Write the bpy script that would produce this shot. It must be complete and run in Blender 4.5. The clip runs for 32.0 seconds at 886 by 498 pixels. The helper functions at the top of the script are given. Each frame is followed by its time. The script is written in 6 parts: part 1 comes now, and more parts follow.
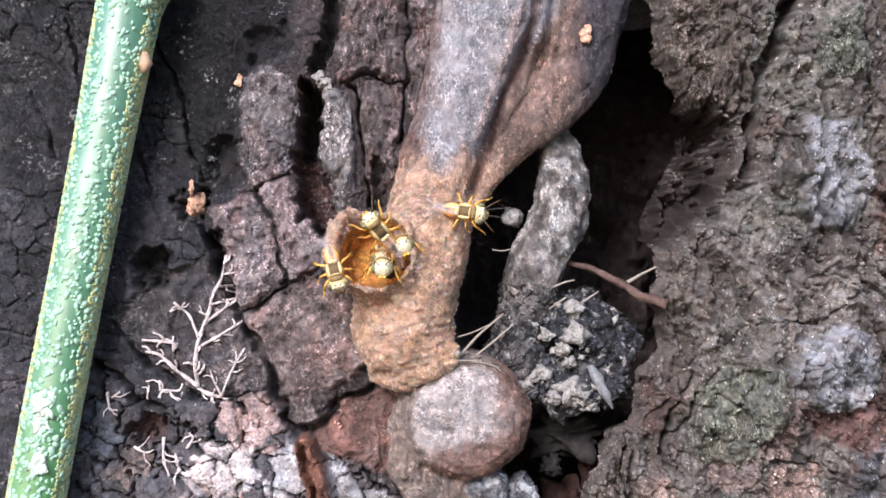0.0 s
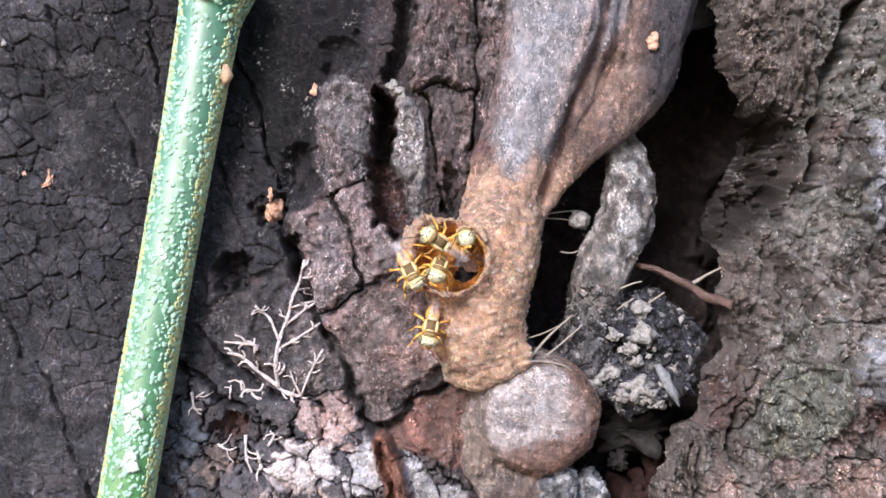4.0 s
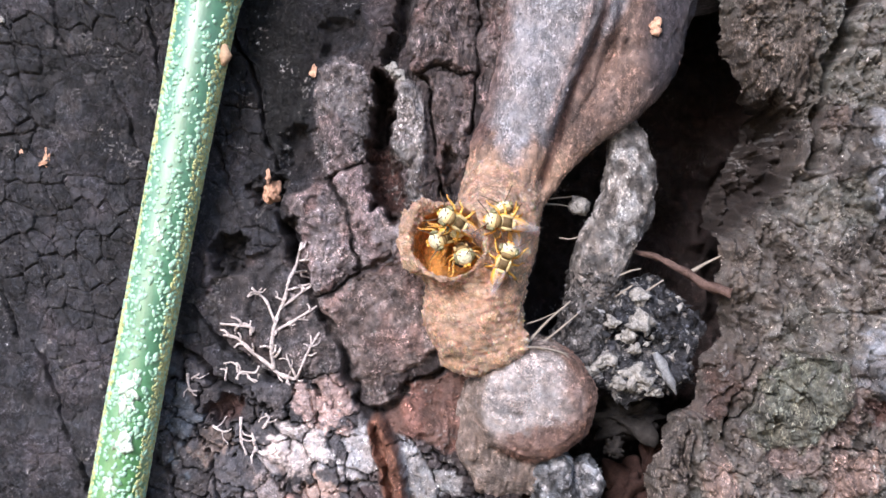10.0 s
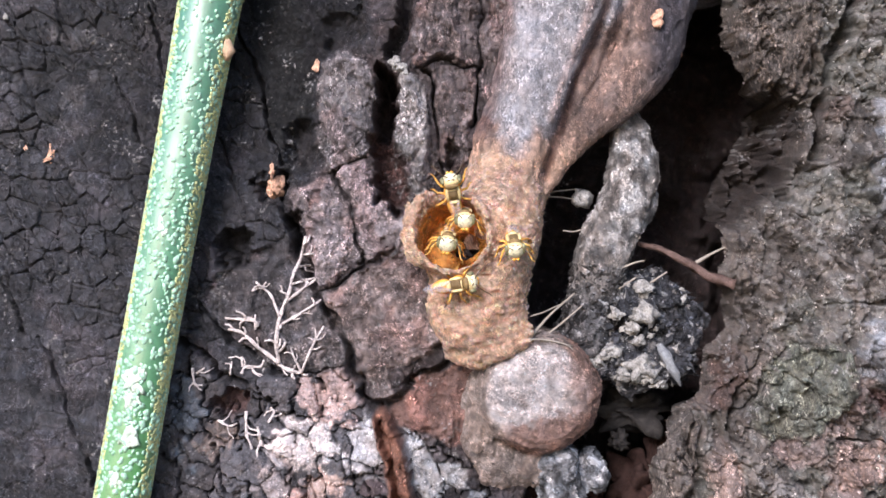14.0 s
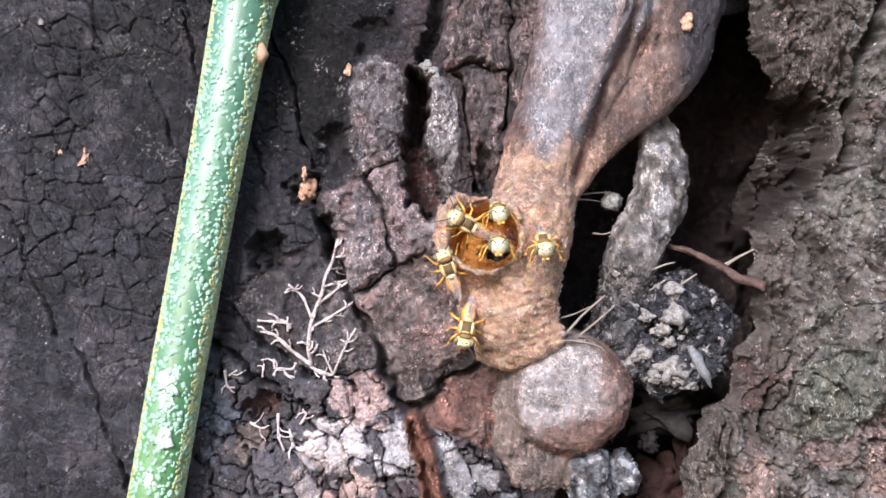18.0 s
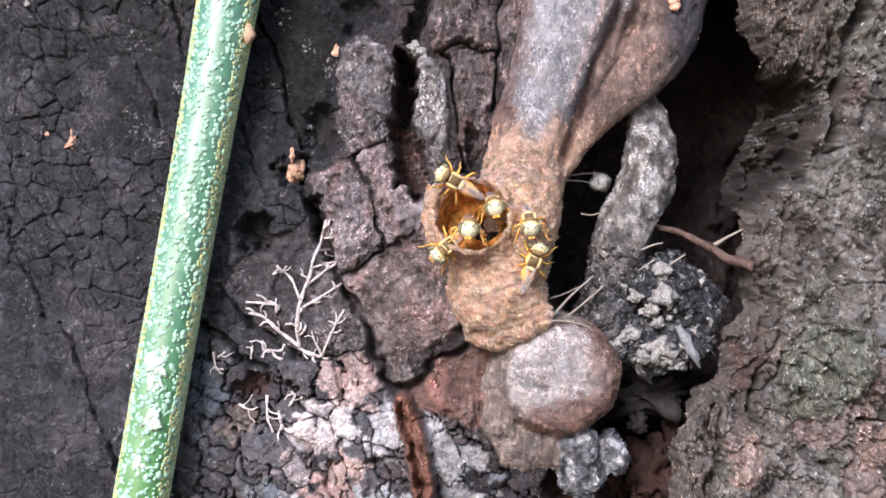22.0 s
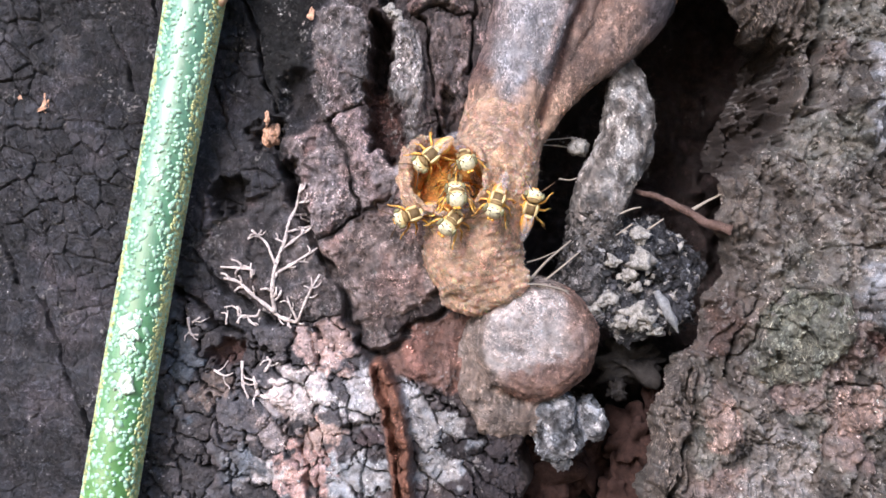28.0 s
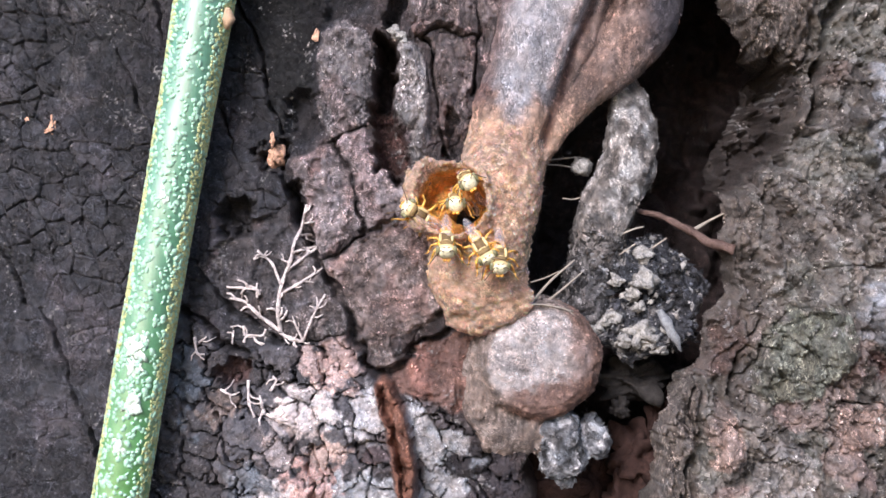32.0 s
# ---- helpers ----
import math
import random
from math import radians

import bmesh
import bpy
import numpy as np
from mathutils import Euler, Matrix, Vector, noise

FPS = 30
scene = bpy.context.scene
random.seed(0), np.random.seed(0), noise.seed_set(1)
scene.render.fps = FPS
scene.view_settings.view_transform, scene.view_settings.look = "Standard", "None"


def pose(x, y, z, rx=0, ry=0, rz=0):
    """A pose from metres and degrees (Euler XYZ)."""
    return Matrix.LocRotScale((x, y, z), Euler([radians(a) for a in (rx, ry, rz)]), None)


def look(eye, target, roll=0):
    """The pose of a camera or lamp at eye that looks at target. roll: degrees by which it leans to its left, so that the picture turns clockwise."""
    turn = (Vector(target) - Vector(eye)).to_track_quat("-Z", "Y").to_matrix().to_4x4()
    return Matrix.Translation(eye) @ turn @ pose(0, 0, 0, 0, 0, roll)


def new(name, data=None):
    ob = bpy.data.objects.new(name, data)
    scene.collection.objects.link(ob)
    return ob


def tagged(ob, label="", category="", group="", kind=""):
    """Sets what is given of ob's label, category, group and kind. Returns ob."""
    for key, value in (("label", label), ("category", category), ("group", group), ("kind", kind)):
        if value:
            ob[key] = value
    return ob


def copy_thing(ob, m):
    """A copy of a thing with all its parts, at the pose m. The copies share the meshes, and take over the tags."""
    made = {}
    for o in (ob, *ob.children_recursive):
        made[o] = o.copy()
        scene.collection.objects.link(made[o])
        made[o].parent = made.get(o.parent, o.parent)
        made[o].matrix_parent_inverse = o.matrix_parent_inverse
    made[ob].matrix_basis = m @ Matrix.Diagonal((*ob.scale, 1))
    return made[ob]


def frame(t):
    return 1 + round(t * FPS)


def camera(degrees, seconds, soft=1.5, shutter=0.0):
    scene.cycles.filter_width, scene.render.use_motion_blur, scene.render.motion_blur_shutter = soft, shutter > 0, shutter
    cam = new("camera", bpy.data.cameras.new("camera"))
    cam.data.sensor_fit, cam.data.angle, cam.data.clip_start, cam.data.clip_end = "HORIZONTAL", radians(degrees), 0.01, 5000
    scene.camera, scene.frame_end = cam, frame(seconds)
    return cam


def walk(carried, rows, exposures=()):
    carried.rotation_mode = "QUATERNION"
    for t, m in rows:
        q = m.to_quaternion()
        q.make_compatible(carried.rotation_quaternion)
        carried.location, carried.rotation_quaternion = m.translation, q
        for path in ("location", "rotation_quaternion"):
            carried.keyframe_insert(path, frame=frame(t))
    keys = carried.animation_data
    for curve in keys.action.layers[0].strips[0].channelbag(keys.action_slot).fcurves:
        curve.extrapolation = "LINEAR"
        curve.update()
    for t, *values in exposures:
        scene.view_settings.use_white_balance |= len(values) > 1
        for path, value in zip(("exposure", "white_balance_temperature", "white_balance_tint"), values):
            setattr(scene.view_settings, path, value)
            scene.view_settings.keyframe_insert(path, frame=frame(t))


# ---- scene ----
# Plan: millimetres, u to the right, v up, h towards the viewer; to_world turns them into metres.

# ---- camera ----
cam = camera(45, 32.0, soft=1.5)
walk(cam, [
    (0.0, pose(0.006123, -0.101123, 0.000373, 91.168, -0.040, -1.921)), (0.5, pose(0.004878, -0.102103, -0.000745, 90.696, -0.457, -0.922)),
    (1.0, pose(0.004301, -0.102618, -0.001989, 89.878, -0.738, -0.851)), (1.5, pose(0.001928, -0.104054, 0.000602, 90.479, -0.055, 0.265)),
    (2.0, pose(0.001302, -0.104604, 0.002462, 90.639, 0.445, 0.189)), (2.5, pose(0.001982, -0.104076, 0.002830, 90.322, 0.200, -0.317)),
    (4.5, pose(0.001501, -0.104001, 0.003172, 89.781, 0.342, -0.641)), (5.0, pose(0.001704, -0.103788, 0.003413, 89.565, 0.272, -0.596)),
    (5.5, pose(0.000943, -0.103982, 0.002608, 88.891, 0.451, 0.125)), (6.0, pose(-0.000181, -0.104388, 0.000812, 87.584, 0.428, 1.225)),
    (6.5, pose(0.000157, -0.104530, 0.003979, 89.019, 0.336, 0.800)), (7.0, pose(0.000722, -0.104488, 0.004299, 88.817, 0.216, 0.285)),
    (7.5, pose(0.001088, -0.104603, 0.005673, 89.052, 0.162, 0.351)), (8.0, pose(0.000959, -0.104742, 0.005261, 89.069, 0.108, 0.192)),
    (8.5, pose(0.002503, -0.103511, 0.004969, 89.497, -0.160, -0.338)), (9.0, pose(0.002168, -0.103733, 0.004913, 89.654, -0.287, -0.099)),
    (9.5, pose(0.001771, -0.103657, 0.003896, 89.537, -0.362, -0.178)), (10.0, pose(0.002265, -0.103441, 0.002928, 89.068, -0.457, -0.322)),
    (10.5, pose(0.002805, -0.103294, 0.002217, 89.189, -0.440, -0.120)), (11.0, pose(0.002262, -0.103504, 0.002786, 89.282, -0.378, -0.260)),
    (11.5, pose(0.002047, -0.103509, 0.002822, 89.039, -0.386, -0.250)), (12.0, pose(0.002381, -0.103538, 0.002882, 89.068, -0.338, 0.032)),
    (12.5, pose(0.002172, -0.103495, 0.002794, 89.318, -0.347, -0.133)), (13.0, pose(0.002219, -0.103553, 0.002519, 89.301, -0.394, 0.080)),
    (13.5, pose(0.001480, -0.104290, 0.003092, 89.111, 0.030, 0.515)), (14.0, pose(0.002220, -0.103667, 0.002074, 89.182, -0.078, -0.156)),
    (14.5, pose(0.001272, -0.103984, 0.001470, 89.384, -0.092, 0.205)), (16.5, pose(0.001069, -0.103506, -0.000057, 90.097, -0.159, -0.235)),
    (17.0, pose(0.000820, -0.103659, 0.000089, 90.158, -0.074, -0.100)), (17.5, pose(-0.000269, -0.104232, 0.000781, 89.983, 0.021, 0.177)),
    (18.0, pose(-0.000324, -0.104258, 0.000715, 90.064, 0.031, 0.100)), (18.5, pose(-0.001014, -0.104563, 0.001383, 89.964, 0.096, 0.196)),
    (19.0, pose(0.000000, -0.104101, 0.000000, 90.000, -0.000, -0.000)), (19.5, pose(0.000110, -0.104024, -0.000400, 90.126, 0.038, 0.070)),
    (20.0, pose(-0.000659, -0.104215, -0.000221, 89.752, 0.100, 0.124)), (20.5, pose(-0.000606, -0.104276, -0.000535, 89.646, 0.103, 0.186)),
    (21.0, pose(-0.000332, -0.104191, -0.001195, 89.570, 0.083, 0.185)), (21.5, pose(-0.000211, -0.104356, -0.000534, 89.830, 0.269, -0.052)),
    (22.0, pose(0.000301, -0.104188, -0.000503, 89.717, 0.206, -0.173)), (22.5, pose(0.000983, -0.104221, -0.001696, 89.678, 0.282, -0.181)),
    (23.0, pose(0.001545, -0.104056, -0.003399, 89.641, 0.103, -0.225)), (23.5, pose(0.002518, -0.103453, -0.004327, 89.631, 0.131, -0.464)),
    (24.0, pose(0.002883, -0.103394, -0.004824, 89.842, 0.093, -0.359)), (24.5, pose(0.002802, -0.103328, -0.004949, 89.976, 0.171, -0.541)),
    (25.0, pose(0.002845, -0.103289, -0.004690, 89.974, 0.178, -0.395)), (25.5, pose(0.002713, -0.103297, -0.004993, 89.910, 0.191, -0.428)),
    (27.5, pose(0.002324, -0.103371, -0.004189, 89.718, 0.239, -0.311)), (28.0, pose(0.002383, -0.103444, -0.003926, 89.713, 0.252, -0.270)),
    (28.5, pose(0.002536, -0.103326, -0.003859, 89.762, 0.232, -0.235)), (29.0, pose(0.002241, -0.103312, -0.004235, 89.889, 0.207, -0.448)),
    (29.5, pose(0.002117, -0.103306, -0.003951, 89.984, 0.230, -0.355)), (30.0, pose(0.001834, -0.103445, -0.003859, 89.658, 0.314, -0.206)),
    (30.5, pose(0.001430, -0.103497, -0.003230, 89.679, 0.372, -0.097)), (31.0, pose(0.001735, -0.103525, -0.003210, 89.752, 0.345, -0.053)),
    (31.5, pose(0.001072, -0.104082, -0.001820, 89.625, 0.556, -0.079)), (32.0, pose(0.001997, -0.104144, -0.001610, 89.494, 0.356, -0.253)),
], exposures=[(0.0, 0.37, 6120, 20.5), (32.0, 0.37, 6120, 20.5)])

# ---- light: bright open shade with a veiled sun over the viewer's shoulder ----
world = bpy.data.worlds.new("sky")
scene.world = world
world.use_nodes = True
wn = world.node_tree.nodes
sky = wn.new("ShaderNodeTexSky")
sky.sky_type, sky.sun_disc = "NISHITA", False
SUN_EL, SUN_AZ = 31.0, 204.0
sky.sun_elevation, sky.sun_rotation = radians(SUN_EL), radians(SUN_AZ)
world.node_tree.links.new(sky.outputs[0], wn["Background"].inputs[0])
wn["Background"].inputs[1].default_value = 0.15
sun = new("sun", bpy.data.lights.new("sun", "SUN"))
sun.data.energy, sun.data.angle, sun.data.color = 3.6, radians(20), (1.0, 0.96, 0.91)
el, az = radians(SUN_EL), radians(SUN_AZ)
sun.matrix_basis = look((math.sin(az) * math.cos(el), math.cos(az) * math.cos(el), math.sin(el)), (0, 0, 0))


# ---- numeric helpers ----
def to_world(p):
    p = np.asarray(p, float)
    return np.stack([p[..., 0], -p[..., 2], p[..., 1]], -1) * 0.001


def hashed(ix, iy, iz, seed):
    h = (ix * 374761393 + iy * 668265263 + iz * 2147483647 + seed * 1274126177) & 0xFFFFFFFF
    h = ((h ^ (h >> 13)) * 1274126177) & 0xFFFFFFFF
    return ((h ^ (h >> 16)) & 0xFFFFFF) / 0xFFFFFF


def vnoise(x, y, z=0.0, seed=0):
    """Smooth value noise, -1 to 1."""
    x, y, z = np.broadcast_arrays(np.asarray(x, float), y, z)
    fx, fy, fz = np.floor(x), np.floor(y), np.floor(z)
    ax, ay, az_ = x - fx, y - fy, z - fz
    ix, iy, iz = fx.astype(np.int64), fy.astype(np.int64), fz.astype(np.int64)
    sx, sy, sz = (a * a * a * (a * (a * 6 - 15) + 10) for a in (ax, ay, az_))
    total = 0.0
    flat = not np.any(az_)
    for dz in ((0,) if flat else (0, 1)):
        wz = sz if dz else 1 - sz
        for dy in (0, 1):
            wy = sy if dy else 1 - sy
            for dx in (0, 1):
                wx = sx if dx else 1 - sx
                total = total + wx * wy * (1.0 if flat else wz) * hashed(ix + dx, iy + dy, iz + dz, seed)
    return total * 2 - 1


def fbm(x, y, z=0.0, octaves=4, seed=0, gain=0.5):
    total, a = 0.0, 1.0
    for k in range(octaves):
        total = total + a * vnoise(x * 2 ** k, y * 2 ** k, np.asarray(z) * 2 ** k, seed + 17 * k)
        a *= gain
    return total


def ridged(x, y, octaves=3, seed=0):
    total, a = 0.0, 1.0
    for k in range(octaves):
        total = total + a * (1 - 2 * np.abs(vnoise(x * 2 ** k, y * 2 ** k, 0.0, seed + 31 * k)))
        a *= 0.5
    return total


def smooth(a, lo, hi):
    t = np.clip((a - lo) / (hi - lo), 0, 1)
    return t * t * (3 - 2 * t)


def flakes(x, y, seed, edges=(-0.5, -0.25, 0.0, 0.25, 0.5), sharp=0.05):
    """Layers that have scaled off one by one: stepped heights, 0 to 1."""
    f = fbm(x, y, 0, 4, seed, 0.55)
    return sum(smooth(f, e, e + sharp) for e in edges) / len(edges)


def cells(x, y, seed=0, centres=False):
    """Voronoi: the distance from the nearest border, about, the cell's number and, if asked for, its centre."""
    ix, iy = np.floor(x).astype(np.int64), np.floor(y).astype(np.int64)
    f1, f2, who = np.full(x.shape, 9.0), np.full(x.shape, 9.0), np.zeros(x.shape, np.int64)
    mx, my = np.zeros(x.shape), np.zeros(x.shape)
    for dy in (-1, 0, 1):
        for dx in (-1, 0, 1):
            cx, cy = ix + dx, iy + dy
            px = cx + 0.12 + 0.76 * hashed(cx, cy, 0, seed)
            py = cy + 0.12 + 0.76 * hashed(cx, cy, 1, seed)
            d = np.hypot(px - x, py - y)
            near = d < f1
            f2 = np.where(near, f1, np.minimum(f2, d))
            who = np.where(near, cx * 4099 + cy, who)
            f1 = np.where(near, d, f1)
            mx, my = np.where(near, px, mx), np.where(near, py, my)
    return (f2 - f1, who, mx, my) if centres else (f2 - f1, who)


def off_line(x, y, pts, reach=3.0, closed=False):
    """The distance from a run of straight pieces, up to reach."""
    out = np.full(x.shape, reach)
    pts = list(pts) + ([pts[0]] if closed else [])
    for (ax, ay), (bx, by) in zip(pts, pts[1:]):
        near = (x > min(ax, bx) - reach) & (x < max(ax, bx) + reach) & (y > min(ay, by) - reach) & (y < max(ay, by) + reach)
        qx, qy = x[near], y[near]
        ex, ey = bx - ax, by - ay
        t = np.clip(((qx - ax) * ex + (qy - ay) * ey) / (ex * ex + ey * ey + 1e-9), 0, 1)
        out[near] = np.minimum(out[near], np.hypot(qx - ax - t * ex, qy - ay - t * ey))
    return out


def within(x, y, poly, reach=3.0):
    """Signed distance from a polygon's edge, positive inside."""
    hit = np.zeros(x.shape, bool)
    for (ax, ay), (bx, by) in zip(poly, poly[1:] + poly[:1]):
        if ay != by:
            hit ^= ((ay > y) != (by > y)) & (x < (bx - ax) * (y - ay) / (by - ay) + ax)
    d = off_line(x, y, poly, reach, True)
    return np.where(hit, d, -d)


# ---- materials ----
def material(name, rough=0.8, spec=0.3, bump=0.4, grain=4.0, vary=0.5, colour=None, metal=0.0, fine=14.0, worm=0.0, fleck=0.0, stretch=1.0, clear=0.0, clear_rough=0.3, alpha=1.0, glow_through=0.0):
    """A surface whose base colour is the mesh's own stain layer, or one colour, broken up by two sizes of noise; grain per millimetre."""
    m = bpy.data.materials.new(name)
    m.use_nodes = True
    n, l = m.node_tree.nodes, m.node_tree.links
    b = n["Principled BSDF"]
    b.inputs["Roughness"].default_value, b.inputs["Specular IOR Level"].default_value = rough, spec
    b.inputs["Metallic"].default_value = metal
    b.inputs["Coat Weight"].default_value = clear
    b.inputs["Coat Roughness"].default_value = clear_rough
    b.inputs["Coat IOR"].default_value = 1.5 if clear < 1 else 2.4
    b.inputs["Alpha"].default_value = alpha
    b.inputs["Subsurface Weight"].default_value, b.inputs["Subsurface Scale"].default_value = glow_through, 0.0014
    b.inputs["Subsurface Radius"].default_value = (1.0, 0.42, 0.15)
    co = n.new("ShaderNodeTexCoord")
    mp = n.new("ShaderNodeMapping")
    mp.inputs["Scale"].default_value = (1000, 1000, 1000 * stretch)
    l.new(co.outputs["Object"], mp.inputs[0])
    n1, n2 = n.new("ShaderNodeTexNoise"), n.new("ShaderNodeTexNoise")
    for node, s, d in ((n1, grain, 3.0), (n2, fine, 2.0)):
        node.inputs["Scale"].default_value, node.inputs["Detail"].default_value = s, d
        node.inputs["Roughness"].default_value = 0.65
        l.new(mp.outputs[0], node.inputs["Vector"])
    n2.inputs["Distortion"].default_value = worm
    def calc(op, *args):
        node = n.new("ShaderNodeMath")
        node.operation = op
        for k, a in enumerate(args):
            if isinstance(a, (int, float)):
                node.inputs[k].default_value = a
            else:
                l.new(a, node.inputs[k])
        return node.outputs[0]

    # calm and rough patches a few millimetres wide
    n4 = n.new("ShaderNodeTexNoise")
    n4.inputs["Scale"].default_value, n4.inputs["Detail"].default_value, n4.inputs["Distortion"].default_value = 0.42, 2.5, 0.8
    l.new(mp.outputs[0], n4.inputs["Vector"])
    patch = n.new("ShaderNodeMapRange")
    for key, val in (("From Min", 0.38), ("From Max", 0.62), ("To Min", 0.5), ("To Max", 1.3)):
        patch.inputs[key].default_value = val
    l.new(n4.outputs[0], patch.inputs[0])
    amount = patch.outputs[0]
    # curling wrinkles: the crests of the second noise
    crest = calc("SUBTRACT", 1.0, calc("MULTIPLY", calc("ABSOLUTE", calc("SUBTRACT", n2.outputs[0], 0.5)), 7.0))
    crest = calc("MAXIMUM", crest, -0.4)
    mix = calc("ADD", calc("MULTIPLY", n1.outputs[0], 0.6), calc("MULTIPLY", calc("MULTIPLY", crest, amount), 0.35))
    rise = calc("ADD", calc("MULTIPLY", calc("SUBTRACT", n1.outputs[0], 0.5), 5.0 * vary), calc("MULTIPLY", calc("MULTIPLY", calc("SUBTRACT", crest, 0.15), amount), 1.1 * vary))
    mr = n.new("ShaderNodeClamp")
    mr.inputs["Min"].default_value, mr.inputs["Max"].default_value = 0.15, 3.5
    l.new(calc("POWER", 2.0, rise), mr.inputs[0])
    mul = n.new("ShaderNodeMix")
    mul.data_type, mul.blend_type = "RGBA", "MULTIPLY"
    mul.inputs[0].default_value = 1.0
    if colour is None:
        at = n.new("ShaderNodeAttribute")
        at.attribute_name = "stain"
        l.new(at.outputs["Color"], mul.inputs[6])
    else:
        mul.inputs[6].default_value = (*colour, 1)
    l.new(mr.outputs[0], mul.inputs[7])
    l.new(mul.outputs[2], b.inputs["Base Color"])
    if fleck:
        # light and dark flecks with hard edges, and patches that lean to red or to blue
        n3 = n.new("ShaderNodeTexNoise")
        n3.inputs["Scale"].default_value, n3.inputs["Detail"].default_value, n3.inputs["Distortion"].default_value = 2.7, 2.0, 1.3
        l.new(mp.outputs[0], n3.inputs["Vector"])
        ramp = n.new("ShaderNodeValToRGB")
        for k, (at_, val) in enumerate(((0.34, 1 - 0.62 * fleck), (0.45, 1.0 - 0.12 * fleck), (0.57, 1.0), (0.66, 1 + 1.5 * fleck))):
            e = ramp.color_ramp.elements[k] if k < 2 else ramp.color_ramp.elements.new(at_)
            e.position, e.color = at_, (val, val, val, 1)
        spread = calc("ADD", 0.5, calc("MULTIPLY", calc("SUBTRACT", n3.outputs[0], 0.5), amount))
        l.new(spread, ramp.inputs[0])
        lean = n.new("ShaderNodeValToRGB")
        for k, (at_, val) in enumerate(((0.36, (0.96, 1.0, 1.04)), (0.64, (1.05, 0.995, 0.965)))):
            lean.color_ramp.elements[k].position, lean.color_ramp.elements[k].color = at_, (*val, 1)
        n5 = n.new("ShaderNodeTexNoise")
        n5.inputs["Scale"].default_value, n5.inputs["Detail"].default_value = 0.7, 3.0
        l.new(mp.outputs[0], n5.inputs["Vector"]), l.new(n5.outputs[0], lean.inputs[0])
        last = mul.outputs[2]
        for src in (ramp, lean):
            mul2 = n.new("ShaderNodeMix")
            mul2.data_type, mul2.blend_type = "RGBA", "MULTIPLY"
            mul2.inputs[0].default_value = 1.0
            l.new(last, mul2.inputs[6]), l.new(src.outputs[0], mul2.inputs[7])
            last = mul2.outputs[2]
        l.new(last, b.inputs["Base Color"])
    rr = n.new("ShaderNodeMapRange")
    rr.inputs["To Min"].default_value, rr.inputs["To Max"].default_value = min(1, rough + 0.15), max(0.05, rough - 0.2)
    l.new(n2.outputs[0], rr.inputs[0])
    l.new(rr.outputs[0], b.inputs["Roughness"])
    if bump:
        bp = n.new("ShaderNodeBump")
        bp.inputs["Strength"].default_value, bp.inputs["Distance"].default_value = bump, 0.0003 if fleck else 0.00018
        l.new(mix, bp.inputs["Height"])
        l.new(bp.outputs[0], b.inputs["Normal"])
    return m


BARK = material("bark", 0.5, 0.5, 1.0, 1.2, 0.75, fine=3.0, worm=1.5, fleck=0.75)
LICHEN = material("lichen_crust", 0.65, 0.35, 0.8, 1.0, 0.5, fine=2.6, worm=1.2, fleck=0.3)
STUB = material("stub_wood", 0.65, 0.4, 1.0, 1.5, 0.55, fine=3.0, worm=2.0, fleck=0.4)
RUGGED = material("rugged_bark", 0.5, 0.5, 1.0, 1.1, 0.9, fine=2.8, worm=1.4, fleck=1.0, stretch=0.6)
WOOD = material("root_bark", 0.5, 0.5, 0.9, 1.4, 0.6, fine=3.0, worm=1.8, fleck=0.5, stretch=0.7)
WAX = material("wax", 0.45, 0.5, 1.0, 1.3, 0.5, fine=3.0, worm=1.6, fleck=0.4, glow_through=0.35)
STEM = material("stem_skin", 0.4, 0.8, 0.3, 1.0, 0.3, fine=5.0, clear=1.0, clear_rough=0.36)
DOT = material("lenticel", 0.5, 0.5, 0.3, 2.0, 0.3, (0.38, 0.63, 0.45), clear=0.5, clear_rough=0.4)
DOTY = material("lenticel_corky", 0.5, 0.5, 0.3, 2.0, 0.35, (0.50, 0.54, 0.25))
GLINT = material("glint_patch", 0.5, 0.5, 0.5, 1.5, 0.4, (0.58, 0.73, 0.58), fine=3.0, clear=1.0, clear_rough=0.4)
SCAR = material("stem_scar", 0.7, 0.3, 0.5, 2.0, 0.4, (0.58, 0.40, 0.26))
THREAD = material("fungus_thread", 0.8, 0.2, 0.5, 2.0, 0.6, (0.56, 0.50, 0.48), fine=3.0)
LEAFBIT = material("dry_fragment", 0.6, 0.4, 0.9, 1.5, 0.7, (0.56, 0.33, 0.22), fine=2.6)
CHAR = material("black_crumb", 0.55, 0.5, 0.8, 2.0, 0.6, (0.03, 0.032, 0.036))
FLUFF = material("pale_crumb", 0.8, 0.3, 0.9, 1.6, 0.7, (0.27, 0.26, 0.24), fine=2.6)
TWIG = material("twig_bark", 0.7, 0.3, 0.8, 1.5, 0.6, (0.125, 0.08, 0.066), fine=4.0)
STRAW = material("dry_fibre", 0.75, 0.3, 0.3, 2.0, 0.3, (0.34, 0.30, 0.25))
BEE_AMBER = material("bee_amber", 0.3, 0.6, 0.15, 1.5, 0.5, (0.80, 0.38, 0.07), glow_through=0.3)
BEE_YELLOW = material("bee_yellow", 0.4, 0.5, 0.15, 2.0, 0.25, (0.72, 0.56, 0.27))
BEE_PALE = material("bee_face", 0.35, 0.5, 0.15, 1.3, 0.6, (0.74, 0.69, 0.46), fine=3.0)
BEE_DARK = material("bee_dark", 0.4, 0.5, 0.2, 2.0, 0.5, (0.10, 0.06, 0.03))
